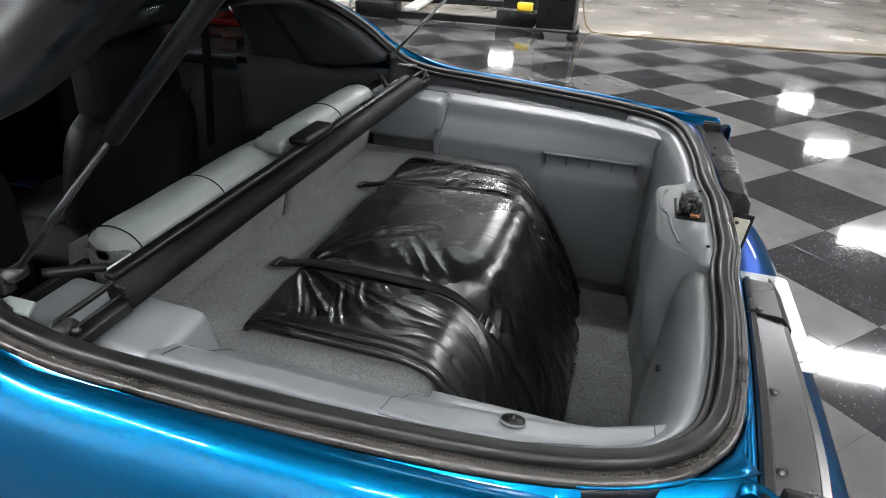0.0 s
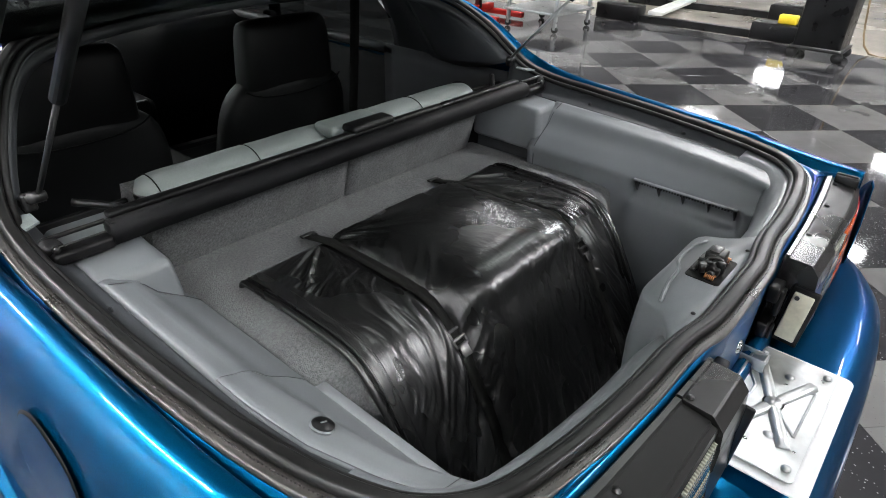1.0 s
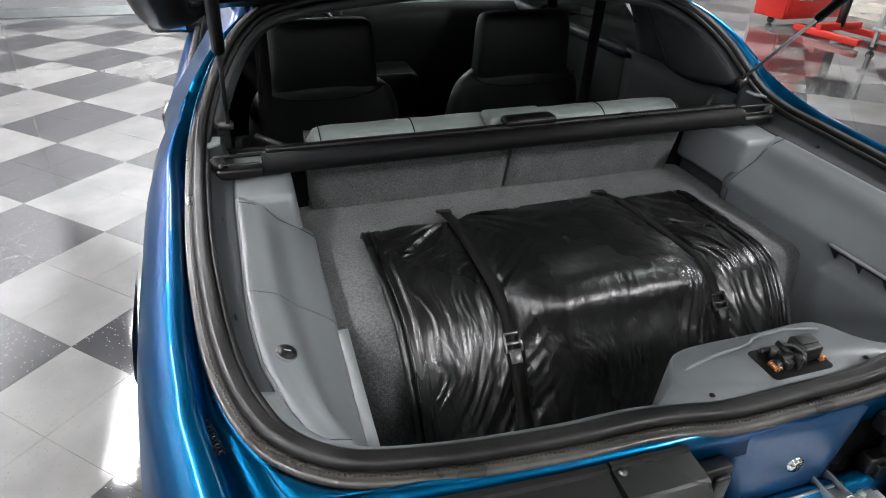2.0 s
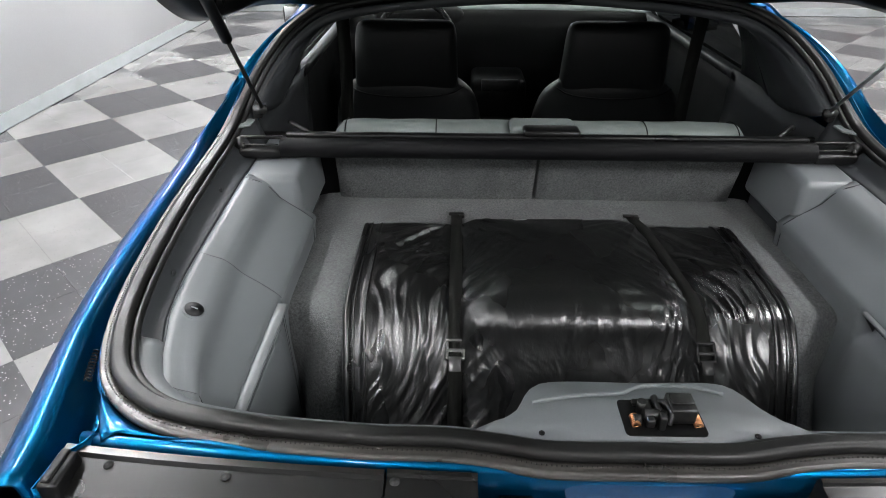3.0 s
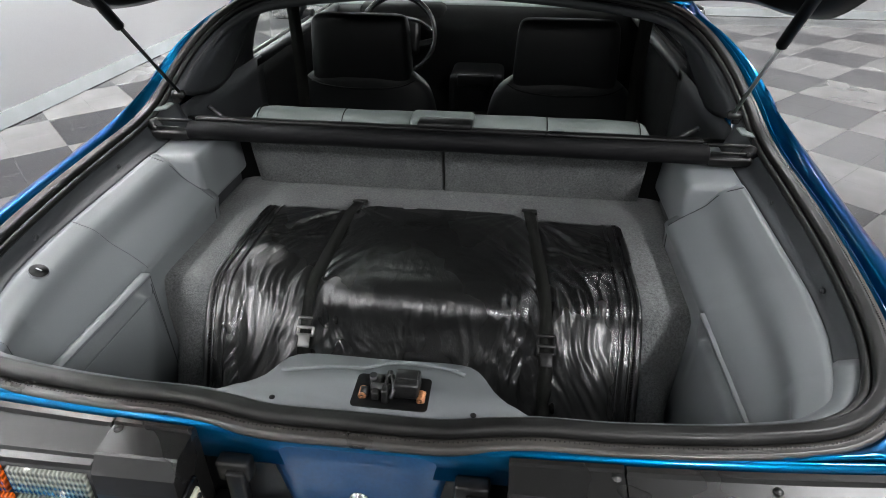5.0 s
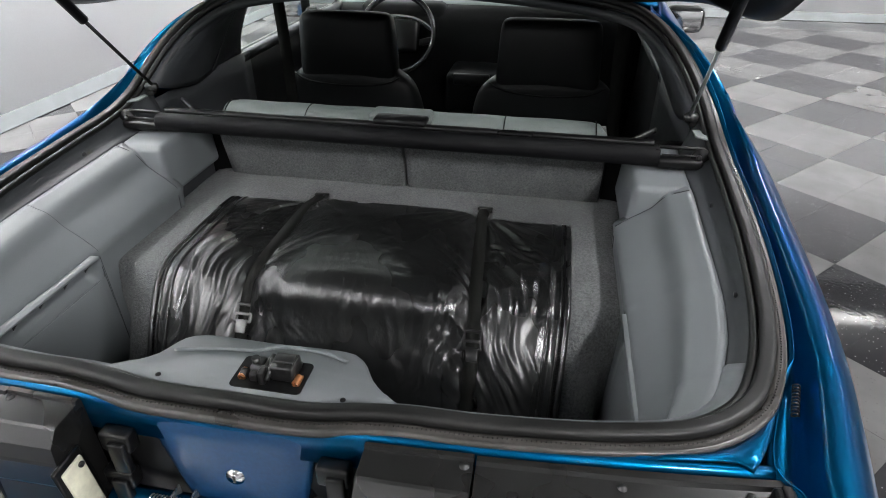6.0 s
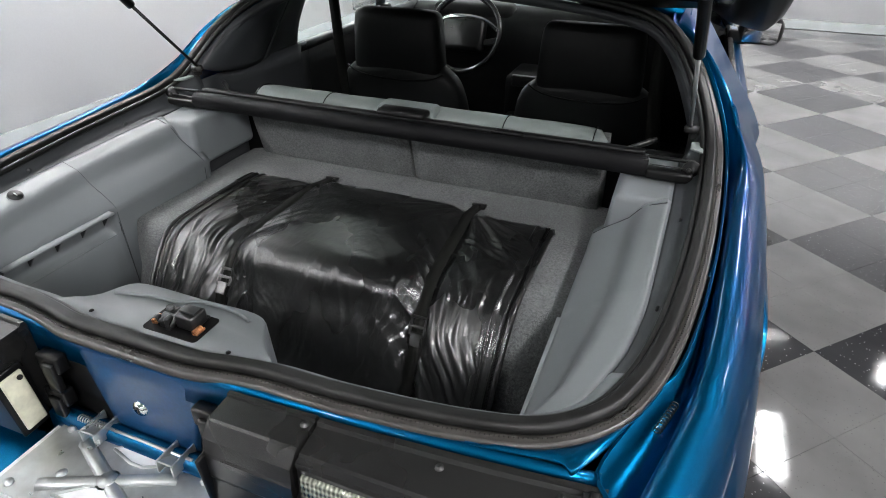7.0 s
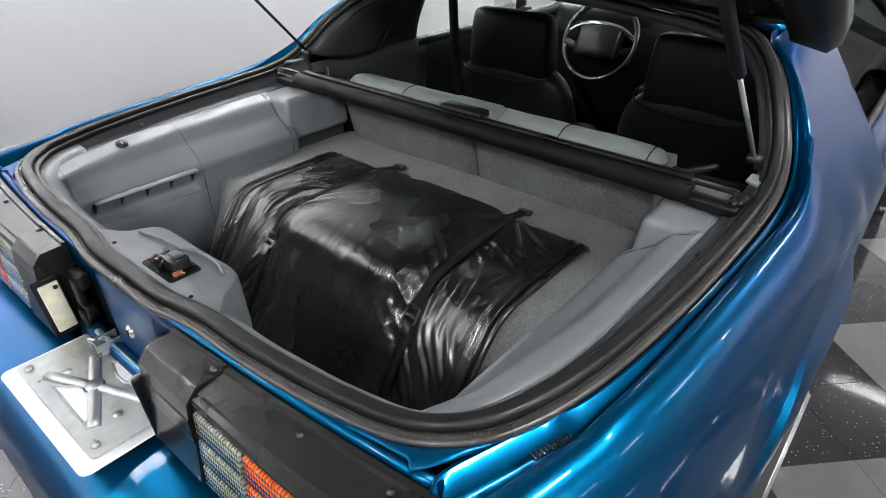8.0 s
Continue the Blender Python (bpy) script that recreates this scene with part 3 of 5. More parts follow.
J0, J1 = row_at(0.45, 0.932), row_at(0.45, 0.800)
part("fuel_door_gap", quarter_patch(0.367, 0.533, J0 - 0.25, J1 + 0.25, 0.0006), RUBBER, car, "dark gap round the fuel door")
part("fuel_door", quarter_patch(0.370, 0.530, J0, J1, 0.0022), BLUE, car, "blue round-cornered fuel filler door")

# weatherstrip round the opening: bulb, lip and flange
def offset_ring(side, up):
    P = RING
    T = np.roll(P, -1, 0) - np.roll(P, 1, 0)
    T /= np.linalg.norm(T, axis=1, keepdims=True)
    S = np.cross(T, (0, 0, 1.0))
    S /= np.linalg.norm(S, axis=1, keepdims=True)
    W = np.cross(S, T)
    return P + S * side + W * up


seal = part("weatherstrip", sweep(offset_ring(-0.001, 0.003), [(-0.011, -0.008), (-0.004, -0.010), (0.006, -0.010), (0.010, -0.002), (0.008, 0.006), (0.002, 0.009), (-0.003, 0.006), (-0.007, 0.008), (-0.011, 0.003)], closed=True), RUBBER, car, "black rubber weatherstrip round the hatch opening")
part("lip", sweep(offset_ring(-0.016, -0.006), ring(0.0065, 8), closed=True), RUBBER, seal)
part("flange", sweep(offset_ring(0.015, -0.003), [(-0.009, -0.010), (0.007, -0.010), (0.0085, -0.003), (0.006, 0.003), (0.004, 0.0015), (0.0, 0.0035), (-0.007, 0.002)], closed=True), FLANGE, seal, "weathered grey rubber flange")
beads = bmesh.new()
edge = offset_ring(0.0145, 0.0006)
for q in spline(edge[np.r_[0:len(edge), 0]], 900):
    if q[1] < 0.75:
        bmesh.ops.create_cube(beads, size=0.0016, matrix=Matrix.Translation(q))
tagged(part("stitch", beads, RUBBER, seal, "fine ribbed bead"), kind="stuff")
part("gutter", sweep(offset_ring(0.0, -0.026), [(-0.020, -0.012), (0.016, -0.012), (0.016, 0.006), (-0.020, 0.006)], closed=True), TRIM_DARK, car)

# deck strip, tail bezels and lamps
def y_strip(x):
    return -0.0635 + 0.09 * x * x


def y_face(x):
    return -0.119 + 0.022 * max(0.0, (abs(x) - 0.45) / 0.2) ** 2


def tail_loft(prof, x0, x1, n=16):
    """Section points (k, z): k runs from the deck strip (0) to the lamp face (1)."""
    return [[(x, y_strip(x) - 0.007 + (y_face(x) - y_strip(x) + 0.007) * k, z) for k, z in prof] for x in np.linspace(x0, x1, n)]


def capped(rows, smooth=True):
    """A closed section lofted along, with end caps."""
    G = np.array(rows, float)
    r, c = G.shape[:2]
    faces = [(i * c + j, i * c + (j + 1) % c, (i + 1) * c + (j + 1) % c, (i + 1) * c + j) for i in range(r - 1) for j in range(c)]
    faces += [tuple(range(c))[::-1], tuple((r - 1) * c + j for j in range(c))]
    bm = bmesh.new()
    vs = [bm.verts.new(v) for v in G.reshape(-1, 3)]
    for f in faces:
        bm.faces.new([vs[k] for k in f])
    bmesh.ops.recalc_face_normals(bm, faces=bm.faces)
    for f in bm.faces:
        f.smooth = smooth and len(f.verts) == 4
    return bm


part("deck_edge", capped([[(x, y_strip(x) + 0.014, 0.90), (x, y_strip(x) + 0.012, 0.946), (x, y_strip(x) + 0.004, 0.953), (x, y_strip(x) - 0.002, 0.952), (x, y_strip(x) - 0.006, 0.944), (x, y_strip(x) - 0.006, 0.90)] for x in np.linspace(-0.618, 0.618, 40)]), BLUE, car)
for sgn in (1, -1):
    flip = lambda rows: [[(sgn * x, y, z) for x, y, z in row] for row in rows]
    # the left lamp reaches a little further in than the right one
    reach = 0.026 if sgn < 0 else 0.0
    inner = part("bezel", capped(flip(tail_loft([(0, 0.79), (0, 0.946), (0.05, 0.952), (0.16, 0.952), (0.19, 0.948), (0.84, 0.946), (0.90, 0.944), (1.16, 0.928), (1.20, 0.905), (1.22, 0.900), (1.22, 0.865), (1.19, 0.860), (1.30, 0.79)], 0.178, 0.299 - reach, 6)), False), BEZEL, car, "faded black plastic tail lamp bezel")
    outer = part("bezel", capped(flip(tail_loft([(0, 0.79), (0, 0.945), (0.05, 0.950), (0.18, 0.950), (0.22, 0.945), (0.86, 0.940), (0.90, 0.936), (1.03, 0.934), (1.06, 0.928), (1.0, 0.926), (1.0, 0.79)], 0.302 - reach, 0.628, 24)), False), BEZEL, car, "faded black plastic tail lamp bezel")
    for sx in (0.455, 0.585):
        part("screw", smooth_all(cyl(0.0052, 0.003, (sgn * (sx - 0.5 * reach), y_strip(sx) - 0.030, 0.9455), seg=12, bevel=0.001)), DARK_STEEL, outer, "small dark steel screw")
    part("screw", smooth_all(cyl(0.0055, 0.003, (sgn * (0.290 - reach), y_strip(0.29) - 0.024, 0.9485), seg=12, bevel=0.001)), DARK_STEEL, inner, "small dull steel screw")
    lamp = part("tail_lamp", capped(flip([[(x, y_face(x) + 0.006, 0.785), (x, y_face(x) + 0.002, 0.927), (x, y_face(x) - 0.003, 0.927), (x, y_face(x) - 0.012, 0.785)] for x in np.linspace(0.304 - reach, 0.628, 24)])), BLACK_PLASTIC, car, "sectioned clear, amber and red tail lamp")
    for (xa, xb), lm, lname in (((0.310 - reach, 0.405 - reach), LENS_CLEAR, "clear_lens"), ((0.412 - reach, 0.505 - reach), LENS_AMBER, "amber_lens"), ((0.512 - reach, 0.625), LENS_RED, "red_lens")):
        for za, zb in ((0.882, 0.922), (0.838, 0.877), (0.794, 0.833)):
            rows = []
            for x in np.linspace(xa, xb, 8):
                f = lambda z: y_face(x) - 0.003 - (0.927 - z) * 0.062
                rows.append([(sgn * x, f(zb) + 0.003, zb), (sgn * x, f(zb) - 0.005, zb - 0.002), (sgn * x, f(za) - 0.005, za + 0.002), (sgn * x, f(za) + 0.003, za)])
            part(lname, capped(rows), lm, lamp, lname.replace("_", " "))
    part("end_cap", join(rbox((0.022, 0.046, 0.05), (sgn * 0.614, -0.078, 0.934), 0.004), rbox((0.010, 0.042, 0.008), (sgn * 0.616, -0.076, 0.958), 0.002)), BLACK_PLASTIC, car, "black plastic trim end piece")
    # number plate lamp on the inner side of the bezel
    pl = part("plate_lamp", rbox((0.006, 0.046, 0.118), (sgn * 0.175, -0.116, 0.845), 0.003, rot=Matrix.Rotation(radians(4), 4, "X")), BLACK_PLASTIC, car)
    part("lamp_lens", rbox((0.006, 0.032, 0.098), (sgn * 0.171, -0.116, 0.845), 0.0025, rot=Matrix.Rotation(radians(4), 4, "X")), LAMP_LENS, pl, "milky yellowed plastic lens")
    part("screw", cyl(0.004, 0.003, (sgn * 0.167, -0.110, 0.885), "X", 12), DARK_STEEL, pl)

# number plate pocket: blue panel, lock, ledge and fold-down bracket
part("pocket_backing", grid_mesh([[(x, -0.055, z) for z in np.linspace(0.77, 0.95, 4)] for x in np.linspace(-0.182, 0.182, 8)], thick=0.004), BLACK_PLASTIC, car, "black plastic recess behind the number plate")
rows = []
for z in np.linspace(0.790, 0.948, 14):
    w = 0.078 + 0.035 * (z - 0.79) / 0.158
    rows.append([(0.007 + w * k, -0.0595 - 0.010 * max(0.0, 1 - k ** 6) * min(1.0, (0.955 - z) / 0.03) * min(1.0, (z - 0.78) / 0.02), z) for k in np.linspace(-1, 1, 22)])
pocket = part("plate_pocket", grid_mesh(rows, thick=-0.003), BLUE_DULL, car, "dull blue pressed panel with the lock")
lockc = part("lock", smooth_all(join(cyl(0.019, 0.008, (0.007, -0.068, 0.856), "Y", 28, bevel=0.002), cyl(0.012, 0.014, (0.007, -0.070, 0.856), "Y", 24, bevel=0.002))), CHROME, pocket, "round chrome key lock")
part("keyway", rbox((0.003, 0.002, 0.012), (0.007, -0.0775, 0.856), 0.0005), DARK_STEEL, lockc)
part("ledge", capped([[(x, -0.062, 0.765), (x, -0.066, 0.795), (x, -0.080, 0.806), (x, -0.094, 0.80), (x, -0.098, 0.765)] for x in np.linspace(-0.17, 0.17, 12)]), BLUE, car)
for bx, bz in ((-0.135, 0.90), (0.140, 0.90), (-0.15, 0.83), (0.15, 0.82)):
    part("clip", join(rbox((0.04, 0.02, 0.03), (bx, -0.078, bz), 0.004), rbox((0.022, 0.012, 0.05), (bx + 0.004, -0.088, bz - 0.02), 0.003)), BLACK_PLASTIC, car)

bracket = part("plate_bracket", prism([(x, y - 0.146) for x, y in rounded(0.286, 0.132, 0.008)], 0.783, 0.7855, 0.0), STEEL, car, "galvanised fold-down number plate bracket with X-shaped ribs")
part("plate", prism([(x, y - 0.152) for x, y in rounded(0.316, 0.166, 0.014)], 0.776, 0.7785, 0.0008), PLATE_WHITE, bracket, "white blank number plate")
for a, b in (((-0.085, -0.185), (0.085, -0.108)), ((-0.085, -0.108), (0.085, -0.185))):
    d = Vector((b[0] - a[0], b[1] - a[1], 0))
    part("rib", sweep([(a[0] + d.x * k, a[1] + d.y * k, 0.7855) for k in np.linspace(0, 1, 10)], [(-0.011, -0.001), (-0.006, 0.006), (0.006, 0.006), (0.011, -0.001)]), STEEL, bracket)
part("boss", smooth_all(cyl(0.016, 0.006, (0, -0.1465, 0.7885), seg=20, bevel=0.003)), STEEL, bracket)
for sx in (-1, 1):
    for yy in (-0.098, -0.198):
        part("bolt", smooth_all(cyl(0.007, 0.006, (sx * 0.122, yy, 0.788), seg=6, bevel=0.001)), STEEL, bracket)
    arm = part("hinge_arm", join(rbox((0.026, 0.05, 0.003), (sx * 0.07, -0.088, 0.800), 0.001, rot=Matrix.Rotation(radians(-28), 4, "X")), rbox((0.003, 0.045, 0.022), (sx * 0.057, -0.09, 0.802), 0.001), rbox((0.003, 0.045, 0.022), (sx * 0.083, -0.09, 0.802), 0.001)), STEEL, bracket)
for cut in ([(-0.052, -0.190), (0.068, -0.192), (0.056, -0.172), (0.022, -0.159), (-0.012, -0.159)], [(-0.036, -0.102), (-0.020, -0.089), (0.046, -0.087), (0.058, -0.094), (0.026, -0.112), (0.004, -0.112)]):
    part("opening", prism(cut, 0.7850, 0.7862), PLATE_WHITE, bracket, "white plate seen through the bracket opening")
    part("rim", tube([(*c, 0.7862) for c in cut] + [(*cut[0], 0.7862)], 0.0024, 6), STEEL, bracket)
for bx, by in ((-0.075, -0.112), (0.085, -0.150), (-0.07, -0.160)):
    part("dimple", smooth_all(cyl(0.0075, 0.002, (bx, by, 0.7862), seg=18, bevel=0.0008)), STEEL, bracket)
coil = [(-0.06 - 0.055 * k, -0.086 + 0.005 * math.cos(k * 75), 0.803 + 0.005 * math.sin(k * 75)) for k in np.linspace(0, 1, 110)]
part("spring", sweep(coil, ring(0.0011, 5), up=(1, 0.02, 0.01)), STEEL, bracket, "coiled steel return spring")
part("pin", cyl(0.0025, 0.19, (0, -0.086, 0.803), "X", 10), STEEL, bracket)

# bumper
rows = []
for x in np.linspace(-0.775, 0.775, 48):
    k = abs(x) / 0.775
    dy = 0.17 * k ** 7 + 0.03 * k * k
    rows.append(spline([(x, -0.085 + dy, 0.70), (x, -0.10 + dy, 0.752), (x, -0.15 + dy, 0.757), (x, -0.225 + dy, 0.742), (x, -0.255 + dy, 0.715), (x, -0.268 + dy, 0.65), (x, -0.268 + dy, 0.52), (x, -0.25 + dy, 0.4), (x, -0.21 + dy, 0.3), (x, -0.16 + dy, 0.22)], 24))
part("bumper", grid_mesh(rows, thick=-0.004), BLUE, car)
part("tail_panel", rbox((1.30, 0.02, 0.16), (0, -0.075 + 0.03, 0.83), 0.004), BLACK_PLASTIC, car)
for sgn in (1, -1):
    rows = []
    for k in np.linspace(0, 1, 10):
        x, y = 0.625 + (x_side(-0.1) - 0.625) * math.sin(k * math.pi / 2), -0.128 + 0.03 * (1 - math.cos(k * math.pi / 2))
        rows.append([(sgn * x, y + 0.006, 0.955 - 0.075 * k ** 1.5), (sgn * x, y, 0.945 - 0.08 * k ** 1.5), (sgn * x, y - 0.006, 0.85), (sgn * x, y - 0.006, 0.72)])
    part("tail_corner", grid_mesh(rows, thick=0.003), BLUE, car)
    # deck corner between the opening, the gutter and the lamps
    corner = [p for p in offset_ring(0.024, -0.010) if p[0] > 0.36 and p[1] < 0.145]
    corner = np.array(sorted(corner, key=lambda p: math.atan2(p[1] - 0.15, p[0] - 0.40)))
    edge = spline([(0.36, y_strip(0.36) + 0.006), (0.50, y_strip(0.50) + 0.006), (0.585, y_strip(0.585) + 0.006)], 20).tolist() + spline([(0.590, -0.040), (0.612, 0.0), (0.634, 0.06), (0.662, 0.145)], 14).tolist()
    edge = spline(edge, len(corner))
    rows = [[(sgn * (p[0] * (1 - k) + e[0] * k), p[1] * (1 - k) + e[1] * k, p[2] * (1 - k) + 0.954 * k + 0.003 * math.sin(k * math.pi) - 0.07 * max(0.0, 0.46 - p[0])) for k in np.linspace(0, 1, 8)] for p, e in zip(corner, edge)]
    part("deck_corner", grid_mesh(rows, thick=-0.003), BLUE, car)

# small coil springs in the gutter
for sgn in (1, -1):
    t = [(sgn * (0.668 + 0.0045 * math.cos(k * 60) + 0.018 * k), 0.072 + 0.055 * k, 0.936 + 0.0045 * math.sin(k * 60)) for k in np.linspace(0, 1, 90)]
    part("bumper_spring", sweep(t, ring(0.0011, 5), up=(0.02, 1, 0.01)), DARK_STEEL, car, "small dark coil spring beside the opening")

# roof, doors, windows, bonnet
roof = [[(x, y, 1.298 - 0.075 * (abs(x) / 0.57) ** 2.4 - 0.022 * ((y - 1.6) / 0.45) ** 2 + 0.006) for x in np.linspace(-0.60, 0.60, 20)] for y in np.linspace(1.150, 1.98, 14)]
part("roof", grid_mesh(roof, thick=-0.02), BLUE, car)
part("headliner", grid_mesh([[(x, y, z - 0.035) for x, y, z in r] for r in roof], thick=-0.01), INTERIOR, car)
for sgn in (1, -1):
    rows = []
    for y in np.linspace(1.365, 2.62, 26):
        xs = x_side(y)
        rows.append(spline([(sgn * (xs - 0.09), y, 0.952), (sgn * (xs - 0.05), y, 0.945), (sgn * (xs - 0.02), y, 0.88), (sgn * xs, y, 0.72), (sgn * (xs - 0.005), y, 0.5), (sgn * (xs - 0.05), y, 0.24)], 16))
    door = part("door", grid_mesh(rows, thick=0.03 * sgn), BLUE, car)
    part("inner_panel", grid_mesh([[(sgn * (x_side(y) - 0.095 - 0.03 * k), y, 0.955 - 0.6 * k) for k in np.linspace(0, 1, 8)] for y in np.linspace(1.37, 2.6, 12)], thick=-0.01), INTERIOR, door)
    part("belt_strip", sweep([(sgn * (x_side(y) - 0.085), y, 0.955) for y in np.linspace(1.36, 2.5, 20)], ring(0.012, 8)), RUBBER, door)
    part("handle", join(rbox((0.03, 0.12, 0.03), (sgn * (x_side(1.5) - 0.025), 1.46, 0.885), 0.008), rbox((0.018, 0.03, 0.04), (sgn * (x_side(1.5) - 0.02), 1.39, 0.88), 0.006)), BLACK_PLASTIC, door)
    pane = part("window", grid_mesh([[(sgn * (x_side(y) - 0.09 - 0.235 * k), y - 0.10 * (1 - k) * 0 + 0.05 * k, 0.955 + 0.285 * k) for k in np.linspace(0, 1, 6)] for y in np.linspace(1.34, 2.45, 12)]), GLASS if sgn < 0 else SIDE_GLASS, door)
    mir = part("door_mirror", smooth_all(join(rbox((0.16, 0.09, 0.105), (sgn * 0.865, 2.27, 0.995), 0.035, 4), rbox((0.08, 0.06, 0.05), (sgn * 0.79, 2.27, 0.965), 0.015))), BLACK_PLASTIC, car, "black door mirror")
    part("mirror_glass", rbox((0.125, 0.004, 0.078), (sgn * 0.865, 2.2245, 0.995), 0.001, rot=Matrix.Rotation(radians(-sgn * 3), 4, "Z")), CHROME, mir)
    wh = part("wheel", smooth_all(cyl(0.318, 0.22, (sgn * 0.77, 0.86, 0.318), "X", 40, bevel=0.03)), TYRE, car, "black tyre on an alloy wheel")
    part("rim", cyl(0.21, 0.02, (sgn * 0.878, 0.86, 0.318), "X", 32, bevel=0.005), ALLOY, wh)
    wh = part("wheel", smooth_all(cyl(0.318, 0.22, (sgn * 0.77, 3.42, 0.318), "X", 40, bevel=0.03)), TYRE, car, "black tyre on an alloy wheel")
    part("rim", cyl(0.21, 0.02, (sgn * 0.878, 3.42, 0.318), "X", 32, bevel=0.005), ALLOY, wh)
    rows = []
    for y in np.linspace(2.625, 4.4, 30):
        xs = x_side(y)
        zb = z_low(y)
        rows.append(spline([(sgn * (xs - 0.12), y, 0.935 - 0.13 * max(0, y - 2.9)), (sgn * (xs - 0.04), y, 0.90 - 0.14 * max(0, y - 2.9)), (sgn * xs, y, min(0.8, 0.8 - 0.12 * max(0, y - 3.2)) if zb < 0.6 else 0.74), (sgn * (xs - 0.02), y, zb)], 14))
    part("front_wing", grid_mesh(rows, thick=0.01 * sgn), BLUE, car)
    # A pillar
    part("windscreen_pillar", tube([(sgn * 0.60, 1.98, 1.245), (sgn * 0.70, 2.35, 1.08), (sgn * 0.76, 2.62, 0.955)], 0.022, 8, 14), BLACK_PLASTIC, car)
part("bonnet", grid_mesh([[(x, y, 0.945 - 0.12 * max(0, y - 2.75) - 0.03 * (abs(x) / 0.78) ** 2) for x in np.linspace(-0.785, 0.785, 20)] for y in np.linspace(2.62, 4.38, 18)], thick=-0.01), BLUE, car)
part("nose", grid_mesh([[(x, 4.38 + 0.13 * k - 0.12 * (abs(x) / 0.8) ** 4, 0.735 - 0.5 * k ** 1.5) for k in np.linspace(0, 1, 8)] for x in np.linspace(-0.79, 0.79, 20)], thick=0.01), BLUE, car)
part("windscreen", grid_mesh([[(x * (0.60 + 0.16 * k), 1.98 + 0.64 * k + 0.05 * (1 - x * x), 1.232 + 0.05 * (1 - x * x) * (1 - k) - 0.275 * k) for x in np.linspace(-1, 1, 16)] for k in np.linspace(0, 1, 8)]), GLASS, car)
part("underbody", rbox((1.5, 4.2, 0.06), (0, 2.1, 0.24), 0.01), BLACK_PLASTIC, car)

# ---------------------------------------------------------------- boot interior
def top_x(y):
    """Upper edge of the barrel-shaped trim."""
    return float(np.interp(y, (0.03, 0.062, 0.12, 0.21, 0.30, 0.366, 0.645), (0.553, 0.567, 0.592, 0.618, 0.629, 0.632, 0.640)))


STRIP_N = 12


def side_trim(y):
    """Section of the rounded side trim at y, from the seal down to the well."""
    k = min(1.0, max(0.0, (y - 0.02) / 0.625))
    i = np.argmin(np.abs(RING[:, 1] - y) + (RING[:, 0] < 0.5) * 9)
    xr, zr = RING[i, 0], RING[i, 2]
    zt = 0.930 + 0.018 * k
    sx = top_x(y)
    xb = min(0.562 + 0.165 * max(0.0, y - 0.06), 0.620, sx - 0.022)
    # recess under the rail
    r = 0.030 if 0.088 < y < 0.352 else 0.0
    strip_ = spline([(xr - 0.012, y, zr - 0.008), (xr - 0.019, y, zr - 0.016), (0.5 * (xr + sx) - 0.008, y, 0.5 * (zr + zt) - 0.010), (sx + 0.004, y, zt + 0.002)], STRIP_N)
    roll = spline([(sx + 0.004, y, zt + 0.002), (sx - 0.003, y, zt + 0.007), (xb + 0.002, y, zt + 0.001), (xb - 0.021, y, zt - 0.008), (0.56 * xb + 0.44 * 0.503, y, 0.905), (0.28 * xb + 0.72 * 0.503, y, 0.883), (0.503, y, 0.854), (0.504 + 0.5 * r, y, 0.849), (0.507 + 0.75 * r, y, 0.836), (0.509 + 0.6 * r, y, 0.803), (0.511 + 0.1 * r, y, 0.794), (0.504, y, 0.66), (0.495, y, 0.46)], 64)
    return np.concatenate([strip_[:-1], roll])


